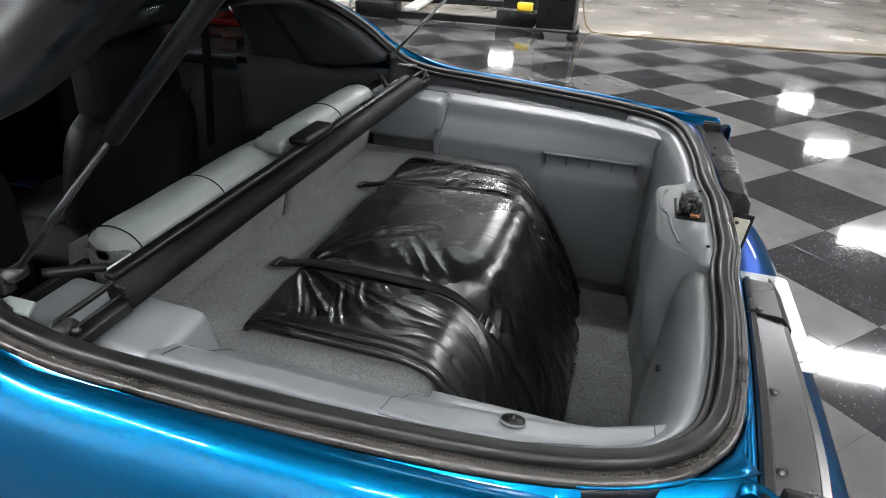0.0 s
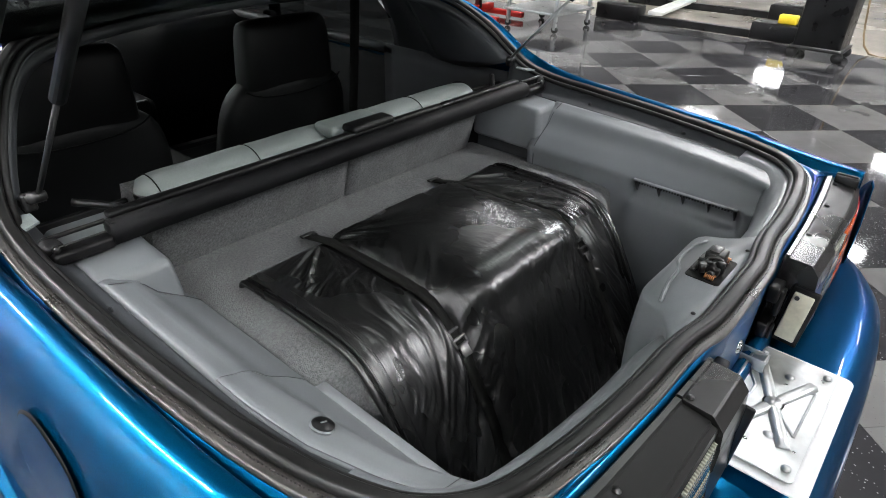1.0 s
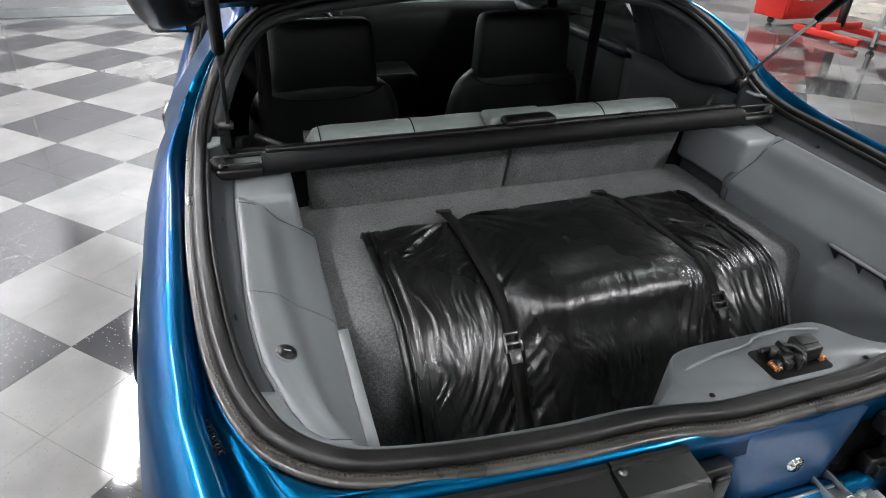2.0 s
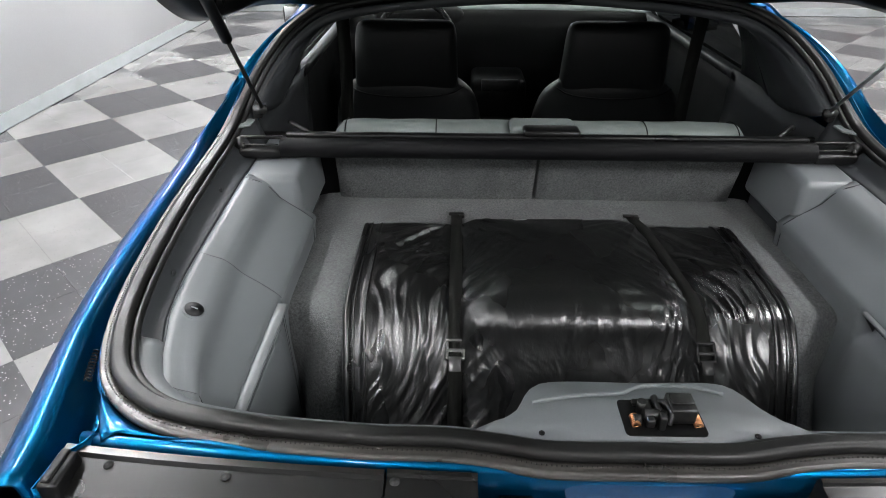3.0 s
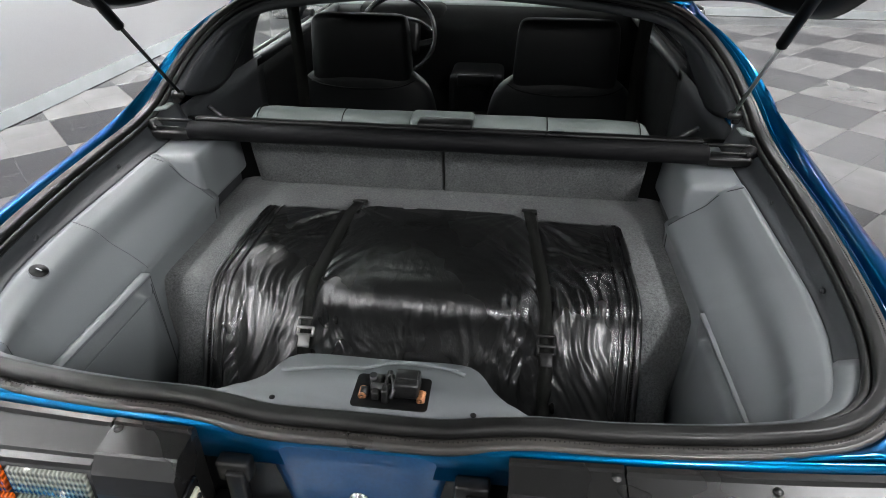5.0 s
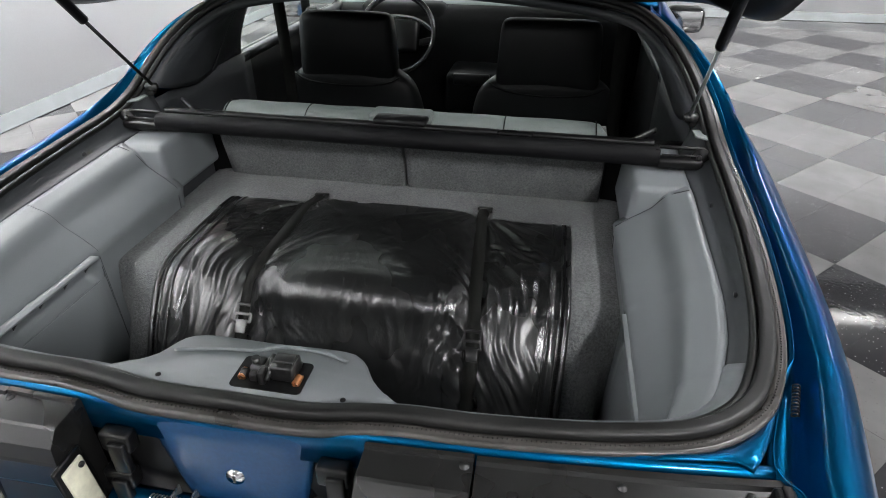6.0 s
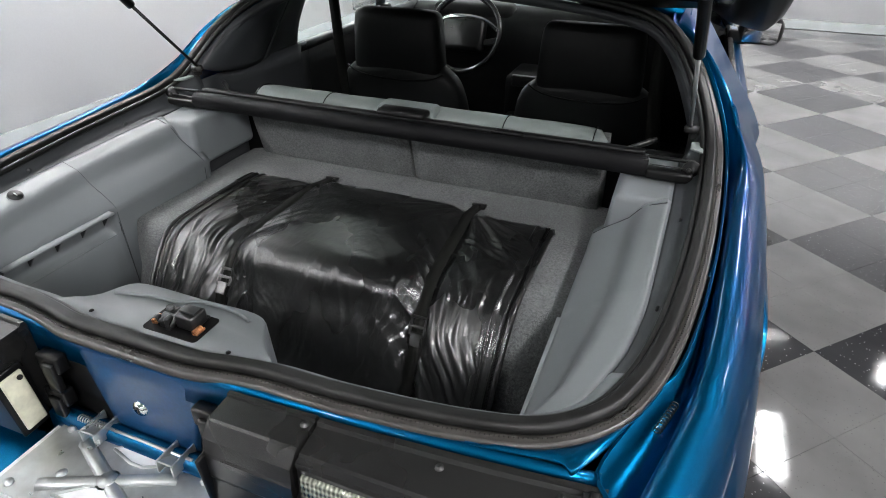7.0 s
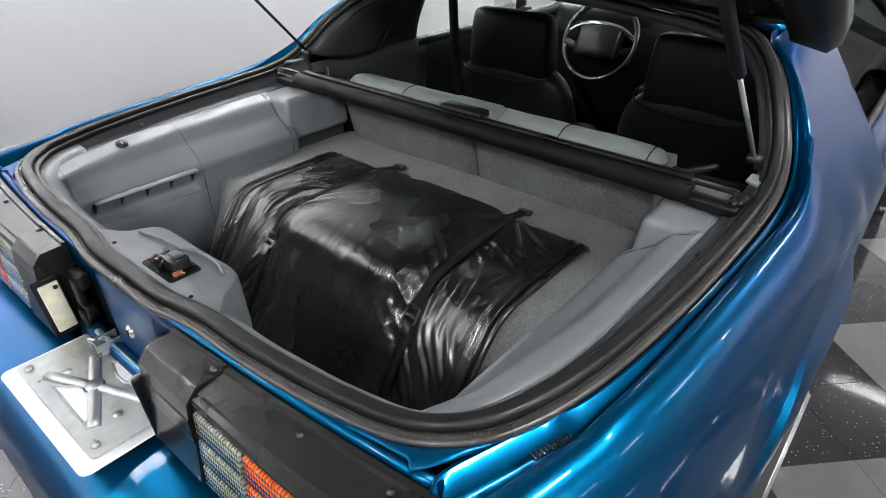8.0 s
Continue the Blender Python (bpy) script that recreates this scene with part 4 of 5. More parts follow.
ys = np.concatenate([np.linspace(0.035, 0.12, 10), [0.125, 0.16, 0.2, 0.24, 0.28, 0.31, 0.335, 0.350, 0.354, 0.37], np.linspace(0.39, 0.672, 20)])
TRIMG = np.array([side_trim(y) for y in ys])
for sgn in (1, -1):
    G = TRIMG if sgn > 0 else mirrored(TRIMG)
    cut = STRIP_N if sgn > 0 else G.shape[1] - STRIP_N
    upper, lower = (G[:, :cut], G[:, cut - 1:]) if sgn > 0 else (G[:, cut:], G[:, :cut + 1])
    ahead = np.array([side_trim(y)[:STRIP_N] for y in np.linspace(0.690, 0.865, 10)])
    upper = np.concatenate([upper, ahead if sgn > 0 else mirrored(ahead)])
    part("belt_trim", grid_mesh(upper, thick=-0.003), PILLAR, car, "dark grey trim strip below the weatherstrip")
    for by in (0.30, 0.58):
        ub = side_trim(by)[STRIP_N // 2]
        part("push_pin", smooth_all(cyl(0.006, 0.004, (sgn * (ub[0] - 0.002), by, ub[2]), "X", 14, bevel=0.0015)), TRIM_DARK, car)
    st = part("side_trim", grid_mesh(lower, thick=-0.004), TRIM, car, "grey rounded plastic side trim of the boot")
    # slotted rail: a thin ledge over a recess, with ribs and a comb
    part("rail", sweep([(sgn * 0.5055 + 0.005, y, 0.8560) for y in np.linspace(0.092, 0.346, 8)], [(-0.012, -0.0026), (0.012, -0.0026), (0.012, 0.0022), (-0.012, 0.0022)]), RAIL, st, "thin grey ledge above a slotted recess")
    for y in (0.098, 0.160, 0.222, 0.284, 0.342):
        rb = bmesh.new()
        vs = [rb.verts.new((sgn * px_, y + dy, pz)) for dy in (-0.0015, 0.0015) for px_, pz in ((0.529, 0.853), (0.499, 0.853), (0.527, 0.818))]
        for f in ((0, 1, 2), (3, 5, 4), (0, 3, 4, 1), (1, 4, 5, 2), (2, 5, 3, 0)):
            rb.faces.new([vs[q] for q in f])
        part("rib", rb, TRIM_DARK, st)
    comb = bmesh.new()
    for y in np.linspace(0.104, 0.338, 34):
        bmesh.ops.create_cube(comb, size=1.0, matrix=Matrix.Translation((sgn * 0.510, y, 0.849)) @ Matrix.Diagonal((0.012, 0.003, 0.006, 1)))
    tagged(part("comb", comb, TRIM_DARK, st), kind="stuff")
    # tower cover ahead of the side trim: a box with soft edges that the rolled trim runs into
    tower = rbox((0.128, 0.240, 0.130), (0.588, 0.768, 0.8975), 0.016, 4)
    for v in tower.verts:
        # drawn in towards the top, the rear top edge lower than the front
        up = (v.co.z - 0.8325) / 0.13
        v.co.x = sgn * (v.co.x + 0.012 * up * (v.co.x < 0.59) - 0.004)
        v.co.y += 0.014 * up * (v.co.y < 0.75)
        v.co.z -= 0.010 * up * (v.co.y < 0.75)
    if sgn < 0:
        bmesh.ops.reverse_faces(tower, faces=tower.faces)
    part("tower_cover", tower, TRIM, car, "grey plastic strut tower cover")
    part("seam", tube([(sgn * (p[0] - 0.0004), 0.652, p[2] + 0.0006) for p in side_trim(0.652)[STRIP_N:STRIP_N + 34:3]], 0.0011, 5), TRIM_DARK, car, "dark joint between tower cover and side trim")
    part("tower_side", rbox((0.010, 0.225, 0.075), (sgn * 0.545, 0.765, 0.805), 0.002), TRIM_DARK, car)
    part("push_pin", smooth_all(cyl(0.007, 0.006, (sgn * 0.535, 0.66, 0.835), "X", 12, bevel=0.002)), TRIM_DARK, car)
    part("push_pin", smooth_all(cyl(0.006, 0.006, (sgn * 0.518, 0.61, 0.83), "X", 12, bevel=0.002)), TRIM_DARK, car)

# locker door in the left trim: seams and turn knob
def trim_at(y, x, lift=0.0004):
    """The point of the left trim's skin at y and a distance x from the middle."""
    sec = side_trim(y)
    j = int(np.argmax(sec[:, 0] <= x))
    a, b = sec[j - 1], sec[j]
    p = a + (b - a) * (x - a[0]) / (b[0] - a[0])
    return (-p[0] + lift * 0.5, y, p[2] + lift * 0.85)


part("seam", tube([trim_at(0.366, x) for x in np.linspace(0.632, 0.500, 26)] + [(-0.508, 0.366, 0.82), (-0.510, 0.366, 0.795)], 0.0006, 5), TRIM_DARK, car, "dark seam of the locker lid")
part("seam", tube([trim_at(0.062, x) for x in np.linspace(0.567, 0.505, 20)], 0.0006, 5), TRIM_DARK, car, "dark seam of the locker lid")
part("seam", tube([trim_at(y, top_x(y)) for y in np.linspace(0.062, 0.366, 24)], 0.0007, 5), TRIM_DARK, car, "dark seam of the locker lid")
part("seam", tube([(-0.5125, y, 0.792) for y in np.linspace(0.075, 0.366, 10)], 0.0016, 5), TRIM, car)
kb = trim_at(0.219, 0.588, 0.0045)
knob = part("locker_knob", smooth_all(cyl(0.0138, 0.006, (0, 0, 0), "Z", 32, bevel=0.0015)), BLACK_PLASTIC, car, "round black turn knob with a slot")
knob.location, knob.rotation_euler = kb, (0, radians(26), 0)
part("slot", rbox((0.010, 0.0022, 0.002), (0, 0, 0.0030), 0.0008), STEEL, knob)
part("knob_rim", smooth_all(cyl(0.0152, 0.004, (0, 0, -0.003), "Z", 32, bevel=0.001)), TRIM, knob)

# carpeted shelf and well
FLOORP = spline([(0.93, 0.798), (0.80, 0.80), (0.62, 0.802), (0.46, 0.803), (0.41, 0.800), (0.385, 0.785), (0.362, 0.752), (0.328, 0.685), (0.285, 0.60), (0.242, 0.525), (0.19, 0.485), (0.08, 0.48), (0.02, 0.48)], 60)
rows = []
for u in np.linspace(-1, 1, 48):
    row = []
    for y, z in FLOORP:
        w = 0.476 + 0.064 * min(1.0, max(0.0, (y - 0.37) / 0.06))
        e = max(0.0, abs(u) - 0.90) / 0.10
        drop = (0.05 * e ** 3 + 0.012 * e) * (1.0 if y < 0.40 else 0.1)
        x = u * w
        row.append((x, y, z + noise.noise(Vector((x * 9, y * 9, 1))) * 0.003 - drop))
    rows.append(row)
skirt = lambda row, sg: [(x + sg * 0.004, y, z - 0.22 if y < 0.40 else z - 0.02) for x, y, z in row]
rows = [skirt(rows[0], -1)] + rows + [skirt(rows[-1], 1)]
part("boot_carpet", grid_mesh(rows, thick=-0.004), CARPET, car, "grey carpet over the shelf and well")
part("well_floor", rbox((1.04, 0.42, 0.01), (0, 0.20, 0.473), 0.0), CARPET, car)
rows = []
inner_line = sorted([i for i in range(len(RING)) if RING[i, 1] < 0.135], key=lambda i: math.atan2(RING[i, 0], 0.35 - RING[i, 1]))
for i in inner_line:
    t = RING[(i + 1) % len(RING)] - RING[i - 1]
    n = np.array([-t[1], t[0]]) / math.hypot(t[0], t[1])
    p = RING[i]
    rows.append(spline([(p[0] + n[0] * d, p[1] + n[1] * d, z) for d, z in ((0.016, p[2] - 0.012), (0.026, p[2] - 0.016), (0.045, p[2] - 0.03), (0.058, p[2] - 0.07), (0.064, 0.80), (0.070, 0.62), (0.075, 0.47))], 20))
part("rear_trim", grid_mesh(rows, thick=0.003), TRIM, car, "grey plastic trim inside the tail")
# latch panel and latch
top = spline([(-0.190, -0.022), (0.215, -0.022), (0.190, -0.004), (0.160, 0.024), (0.144, 0.050), (0.132, 0.062), (0.114, 0.067), (0.02, 0.066), (-0.088, 0.065), (-0.107, 0.058), (-0.117, 0.045), (-0.130, 0.020), (-0.160, -0.002)], 70, closed=True).tolist()
bm = bmesh.new()
levels = []
for z, g, dy in ((0.955, 0.985, -0.003), (0.949, 1.0, 0.0), (0.92, 1.0, 0.003), (0.86, 1.02, 0.006), (0.80, 1.06, 0.002), (0.74, 1.14, -0.012), (0.69, 1.2, -0.03)):
    levels.append([bm.verts.new((0.013 + (x - 0.013) * g, y * (1.0 if y > 0 else 1.0) + (dy if y > 0 else 0), z)) for x, y in top])
for a, b in zip(levels, levels[1:]):
    for j in range(len(top)):
        bm.faces.new((a[j], a[(j + 1) % len(top)], b[(j + 1) % len(top)], b[j]))
bm.faces.new(levels[0])
smooth_all(bm)
latch_panel = part("latch_panel", bm, TRIM, car, "grey plastic cover round the hatch latch")
part("step", sweep(spline([(-0.11, 0.028, 0.9555), (-0.05, 0.040, 0.9562), (0.0, 0.045, 0.9562), (0.02, 0.055, 0.9562), (0.09, 0.055, 0.9562), (0.12, 0.045, 0.956)], 30), ring(0.003, 6)), TRIM, latch_panel)
# no hole is cut: a thin black slab gives the opening's darkness
part("recess", prism([(x + 0.035, y + 0.006) for x, y in rounded(0.092, 0.054, 0.006)], 0.9552, 0.9566), INTERIOR, latch_panel, "black slab standing in for the dark opening round the latch")
latch = part("latch", join(rbox((0.030, 0.030, 0.022), (0.054, 0.008, 0.970), 0.003), rbox((0.010, 0.034, 0.012), (0.018, 0.006, 0.963), 0.002), cyl(0.006, 0.045, (0.034, 0.002, 0.966), "X", 14), rbox((0.062, 0.008, 0.006), (0.036, 0.026, 0.960), 0.002), cyl(0.005, 0.016, (0.012, 0.014, 0.966), "Z", 12), cyl(0.004, 0.026, (0.030, 0.014, 0.968), "Y", 12), rbox((0.008, 0.012, 0.020), (0.030, -0.008, 0.966), 0.002), cyl(0.006, 0.008, (0.004, -0.002, 0.962), "X", 12)), DARK_STEEL, latch_panel, "dark greasy steel hatch latch")
part("cap", rbox((0.026, 0.016, 0.003), (0.054, 0.010, 0.9822), 0.001), DARK_STEEL, latch)
part("hook", tube([(0.030, 0.020, 0.966), (0.036, 0.010, 0.976), (0.040, -0.004, 0.974), (0.037, -0.012, 0.964)], 0.0030, 8, 16), DARK_STEEL, latch)
for cx in (0.002, 0.072):
    hel = [(cx + 0.0042 * math.cos(k * 38), -0.010 + 0.016 * k, 0.960 + 0.0042 * math.sin(k * 38)) for k in np.linspace(0, 1, 90)]
    part("spring", tube(hel, 0.0011, 6), COPPER, latch, "copper-coloured coil spring")
for sx, sy in ((-0.105, -0.013), (0.135, -0.013)):
    part("push_pin", smooth_all(cyl(0.0035, 0.003, (sx, sy - 0.006, 0.956), "Z", 12, bevel=0.001)), INTERIOR, latch_panel)

# a catch beside the latch panel
catch = part("catch", join(rbox((0.014, 0.012, 0.03), (-0.275, 0.022, 0.80), 0.003), cyl(0.006, 0.016, (-0.275, 0.03, 0.812), "Y", 12)), BLACK_PLASTIC, car, "small black catch")
# rear seat backs
def seat_back(x0, x1):
    """A folding rear seat back: carpeted rear, padded leather top roll."""
    prof = [(0.905, 0.78), (0.872, 0.80), (0.845, 0.90), (0.832, 0.965), (0.842, 0.975), (0.94, 0.975), (1.0, 0.78)]
    sb = part("rear_seat", capped([[(x, y + 0.004 * abs(2 * (x - x0) / (x1 - x0) - 1) ** 6, z) for y, z in prof] for x in np.linspace(x0, x1, 14)]), CARPET, car, "folding rear seat back with grey carpeted rear")
    n = 26
    rows = []
    for i, x in enumerate(np.linspace(x0, x1, n)):
        k = 2 * i / (n - 1) - 1
        s = (1 - abs(k) ** 14) ** 0.5 * 0.75 + 0.25
        w = 0.0008 * math.sin(x * 40)
        rows.append([(x, 0.882 + 0.052 * math.cos(a) * s, 0.966 + (0.036 + w) * math.sin(a) * s) for a in np.linspace(0, 2 * math.pi, 18, endpoint=False)])
    rl = part("top_roll", smooth_all(capped(rows)), LEATHER, sb, "pale grey leather roll with stitched seams")
    for k in (0.06, 0.5, 0.94):
        x = x0 + (x1 - x0) * k
        part("seam", tube([(x, 0.882 + 0.0525 * math.cos(a), 0.966 + 0.0365 * math.sin(a)) for a in np.linspace(-0.3, math.pi + 0.3, 16)], 0.0014, 5), INTERIOR, sb)
    return sb


seat_back(-0.485, -0.004)
seat_back(0.004, 0.485)
part("grab", smooth_all(rbox((0.15, 0.07, 0.03), (0.0, 0.845, 1.0), 0.012, 3)), LEATHER, car)

# cargo cover across the boot
cover = thing("cargo_cover", (0, 0.755, 0.94), "black retractable cargo cover rolled up across the boot", "cargo cover")
O = Vector((0, -0.755, -0.94))


def cpart(name, geo, mat, label=""):
    ob = part(name, geo, mat, cover, label)
    ob.location = O
    return ob


cpart("roller", smooth_all(cyl(0.0215, 1.165, (0, 0.754, 0.982), "X", 28)), SHADE_FABRIC)
cpart("pull_bar", rbox((1.15, 0.020, 0.013), (0, 0.776, 1.003), 0.005, 3), BLACK_PLASTIC)
grip = cpart("grip", smooth_all(rbox((0.125, 0.046, 0.018), (0.012, 0.787, 1.013), 0.008, 3)), BLACK_PLASTIC, "black moulded pull handle")
for sgn in (1, -1):
    cap = cpart("end_cap", smooth_all(join(rbox((0.094, 0.030, 0.022), (sgn * 0.628, 0.752, 0.972), 0.007, 3), rbox((0.094, 0.007, 0.008), (sgn * 0.628, 0.764, 1.001), 0.003, 2),
                                           cyl(0.0200, 0.016, (sgn * 0.670, 0.757, 0.985), "Y", 24, bevel=0.004), rbox((0.014, 0.028, 0.032), (sgn * 0.578, 0.756, 0.986), 0.004, 2))), BLACK_PLASTIC, "black moulded end guide with an open slot")
    cpart("slot_edge", rbox((0.080, 0.003, 0.0025), (sgn * 0.628, 0.748, 0.9905), 0.001), DARK_STEEL)
    cpart("pin", smooth_all(cyl(0.0055, 0.010, (sgn * 0.664, 0.746, 0.988), "Y", 14, bevel=0.001)), DARK_STEEL)
    # seat release lever with a paper tag
    part("release_lever", smooth_all(join(tube_bm([(sgn * 0.50, 0.800, 0.972), (sgn * 0.545, 0.838, 0.988), (sgn * 0.590, 0.874, 0.998)], 0.0065))), BLACK_PLASTIC, car)
    part("tag", rbox((0.045, 0.002, 0.03), (sgn * 0.53, 0.80, 0.985), 0.0005), WHITE_LABEL, car, "small white paper label")

# struts holding the hatch
for sgn in (1, -1):
    a, b = Vector((sgn * 0.646 + 0.006, 0.848 + 0.008 * sgn, 1.042)), Vector((sgn * 0.630 + 0.004, 0.660 + 0.006 * sgn, 1.232))
    c = a + (b - a) * 2.6
    rod = part("gas_strut", tube([tuple(a), tuple((a + b) / 2), tuple(b)], 0.0042, 10), DARK_STEEL if sgn < 0 else STEEL, car, "black gas strut with a steel rod")
    part("cylinder", tube([tuple(b), tuple((b + c) / 2), tuple(c)], 0.0105, 14), BLACK_PLASTIC, rod)
    part("ball_joint", smooth_all(join(cyl(0.010, 0.03, (sgn * 0.650 + 0.005, 0.849 + 0.008 * sgn, 1.038), "X", 14, bevel=0.003), rbox((0.02, 0.016, 0.03), (sgn * 0.660 + 0.005, 0.858 + 0.008 * sgn, 1.030), 0.004))), DARK_STEEL, rod, "dark steel ball joint and bracket")

# C pillar inner trim and quarter windows
for sgn in (1, -1):
    rows, front = [], []
    for k in np.linspace(0, 1, 14):
        i = np.argmin(np.abs(RING[:, 1] - (0.86 + 0.24 * k)) + (RING[:, 0] < 0.3) * 9)
        rx, ry, rz = RING[i]
        rows.append(spline([(rx - 0.016, ry, rz - 0.012), (rx - 0.033, ry + 0.025, rz - 0.028), (0.662 - 0.115 * k, 1.06 + 0.11 * k, 0.985 + 0.225 * k), (0.672 - 0.115 * k, 1.16 + 0.07 * k, 0.985 + 0.235 * k)], 12))
        front.append(spline([(0.672 - 0.115 * k, 1.162 + 0.07 * k, 0.985 + 0.235 * k), (0.680 - 0.113 * k ** 1.6, 1.27 + 0.03 * k, 0.986 + 0.24 * k), (0.679 - 0.108 * k ** 1.8, 1.375 + 0.01 * k, 0.988 + 0.24 * k)], 8))
    G, F = np.array(rows), np.array(front)
    part("pillar_trim", grid_mesh(G if sgn > 0 else mirrored(G), thick=0.004), PILLAR, car, "dark grey pillar trim")
    part("pillar_panel", grid_mesh(F if sgn > 0 else mirrored(F), thick=0.004), TRIM_DARK, car, "dark grey panel ahead of the pillar trim")
    part("seam", tube([(sgn * p[0], p[1] - 0.001, p[2]) for p in F[:, 0]], 0.0022, 6), INTERIOR, car)
    part("sill", sweep([(sgn * 0.684, y, 0.984) for y in np.linspace(1.38, 2.45, 12)], [(-0.016, -0.02), (0.016, -0.02), (0.016, 0.002), (0.008, 0.008), (-0.010, 0.008), (-0.016, 0.002)]), TRIM_DARK, car, "grey door sill ledge")
    low = np.array([[(0.668, y, z) for z in np.linspace(0.70, 0.995, 6)] for y in np.linspace(0.86, 1.42, 10)])
    part("side_panel", grid_mesh(low if sgn > 0 else mirrored(low), thick=0.004), TRIM_DARK, car)
    part("jamb", prism([(0.0, 0.0), (0.024, -0.015), (0.028, 0.05), (0.0, 0.04)], 0, 0.004, 0.001, Matrix.Translation((sgn * 0.660, 0.80, 1.012)) @ Matrix.Diagonal((sgn, 1, 1, 1))), LEATHER, car, "pale grey pillar base cover")
    part("wheelhouse", rbox((0.19, 0.012, 0.20), (sgn * 0.588, 0.905, 0.862), 0.002), INTERIOR, car)

# front seats, wheel and dash
def puffed(rows, n=28, p=2.6):
    """A padded loft: rows of (cx, y, z, half width, half depth) as superellipses."""
    out = []
    for cx, y, z, hw, hd in rows:
        ring_ = []
        for a in np.linspace(0, 2 * math.pi, n, endpoint=False):
            c, s_ = math.cos(a), math.sin(a)
            ring_.append((cx + hw * math.copysign(abs(c) ** (2 / p), c), y + hd * math.copysign(abs(s_) ** (2 / p), s_), z))
        out.append(ring_)
    return smooth_all(capped(out))


def front_seat(cx):
    back = spline([(1.66, 0.36, 0.25, 0.07), (1.64, 0.5, 0.265, 0.085), (1.60, 0.70, 0.262, 0.085), (1.575, 0.82, 0.245, 0.08), (1.565, 0.875, 0.222, 0.075), (1.56, 0.905, 0.190, 0.066), (1.56, 0.92, 0.165, 0.055), (1.56, 0.925, 0.12, 0.04)], 34)
    s = part("front_seat", puffed([(cx, y, z, w, d) for y, z, w, d in back]), SEAT_DARK, car, "grey leather front seat, cabin shade put into its colour")
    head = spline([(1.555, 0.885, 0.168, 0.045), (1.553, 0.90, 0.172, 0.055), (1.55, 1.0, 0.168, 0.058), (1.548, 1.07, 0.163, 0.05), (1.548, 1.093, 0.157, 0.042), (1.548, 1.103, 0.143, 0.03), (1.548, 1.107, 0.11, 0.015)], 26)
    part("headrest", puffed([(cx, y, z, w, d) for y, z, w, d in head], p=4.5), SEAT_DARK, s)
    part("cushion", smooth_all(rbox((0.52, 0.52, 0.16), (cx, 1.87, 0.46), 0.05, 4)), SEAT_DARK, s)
    part("piping", tube([(cx - 0.19, 1.500, 0.905), (cx - 0.15, 1.492, 0.885), (cx, 1.486, 0.872), (cx + 0.15, 1.492, 0.885), (cx + 0.19, 1.500, 0.905)], 0.003, 6, 14), INTERIOR, s)
    return s


front_seat(-0.36)
front_seat(0.33)
tilt = Matrix.Translation((-0.372, 2.272, 0.885)) @ Matrix.Rotation(radians(66), 4, "X")
rim = sweep([tilt @ Vector((0.172 * math.cos(a), 0.172 * math.sin(a), 0)) for a in np.linspace(0, 2 * math.pi, 48, endpoint=False)], ring(0.013, 12), up=tuple(tilt.to_3x3() @ Vector((0, 0, 1))), closed=True)
sw = part("steering_wheel", rim, textured("glossy_black_leather", (0.012, 0.012, 0.012), 0.22, grain=300, bump=0.1), car, "black four-spoke steering wheel")
hub = rbox((0.21, 0.15, 0.055), (0, -0.008, 0.0), 0.024, 3)
bmesh.ops.transform(hub, matrix=tilt, verts=hub.verts)
part("hub", smooth_all(hub), BLACK_PLASTIC, sw)
for sx in (-1, 1):
    sp = rbox((0.12, 0.030, 0.018), (sx * 0.115, -0.035, 0.002), 0.007, 3, rot=Matrix.Rotation(radians(sx * 14), 4, "Z"))
    bmesh.ops.transform(sp, matrix=tilt, verts=sp.verts)
    part("spoke", smooth_all(sp), BLACK_PLASTIC, sw)
arc = spline([tilt @ Vector(p) for p in ((-0.165, 0.022, 0.004), (-0.10, 0.058, 0.016), (0, 0.070, 0.024), (0.10, 0.058, 0.016), (0.165, 0.022, 0.004))], 30)
part("trim_strip", sweep(arc, [(-0.002, -0.010), (0.002, -0.010), (0.003, 0.0), (0.002, 0.010), (-0.002, 0.010), (-0.003, 0.0)], up=tuple(tilt.to_3x3() @ Vector((0, 1, 0)))), CHROME, sw, "bright trim strip across the spokes")
part("dashboard", grid_mesh([[(x, y, z - 0.03 * abs(x) ** 3) for y, z in spline([(2.42, 0.45), (2.36, 0.62), (2.34, 0.86), (2.365, 0.962), (2.43, 0.990), (2.68, 0.975)], 20)] for x in np.linspace(-0.72, 0.72, 20)], thick=0.01), INTERIOR, car, "dark dashboard, cabin shade put into its colour")
# pale colour stands for the windscreen light falling on the dash top
part("dash_top", grid_mesh([[(x, y, z - 0.03 * abs(x) ** 3) for y, z in spline([(2.415, 0.990), (2.44, 0.999), (2.50, 1.002), (2.58, 1.001), (2.70, 0.985)], 14)] for x in np.linspace(-0.70, 0.70, 24)], thick=0.006), LEATHER, car, "moulded top of the dashboard, windscreen light put into its pale grey")
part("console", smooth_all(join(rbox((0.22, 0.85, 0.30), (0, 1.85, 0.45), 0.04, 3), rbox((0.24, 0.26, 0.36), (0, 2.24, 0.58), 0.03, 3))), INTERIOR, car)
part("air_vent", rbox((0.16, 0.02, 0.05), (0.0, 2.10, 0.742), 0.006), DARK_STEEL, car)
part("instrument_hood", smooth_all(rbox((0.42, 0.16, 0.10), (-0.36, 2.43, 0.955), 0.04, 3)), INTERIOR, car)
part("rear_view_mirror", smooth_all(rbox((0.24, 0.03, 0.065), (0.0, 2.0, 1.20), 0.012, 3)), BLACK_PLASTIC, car)
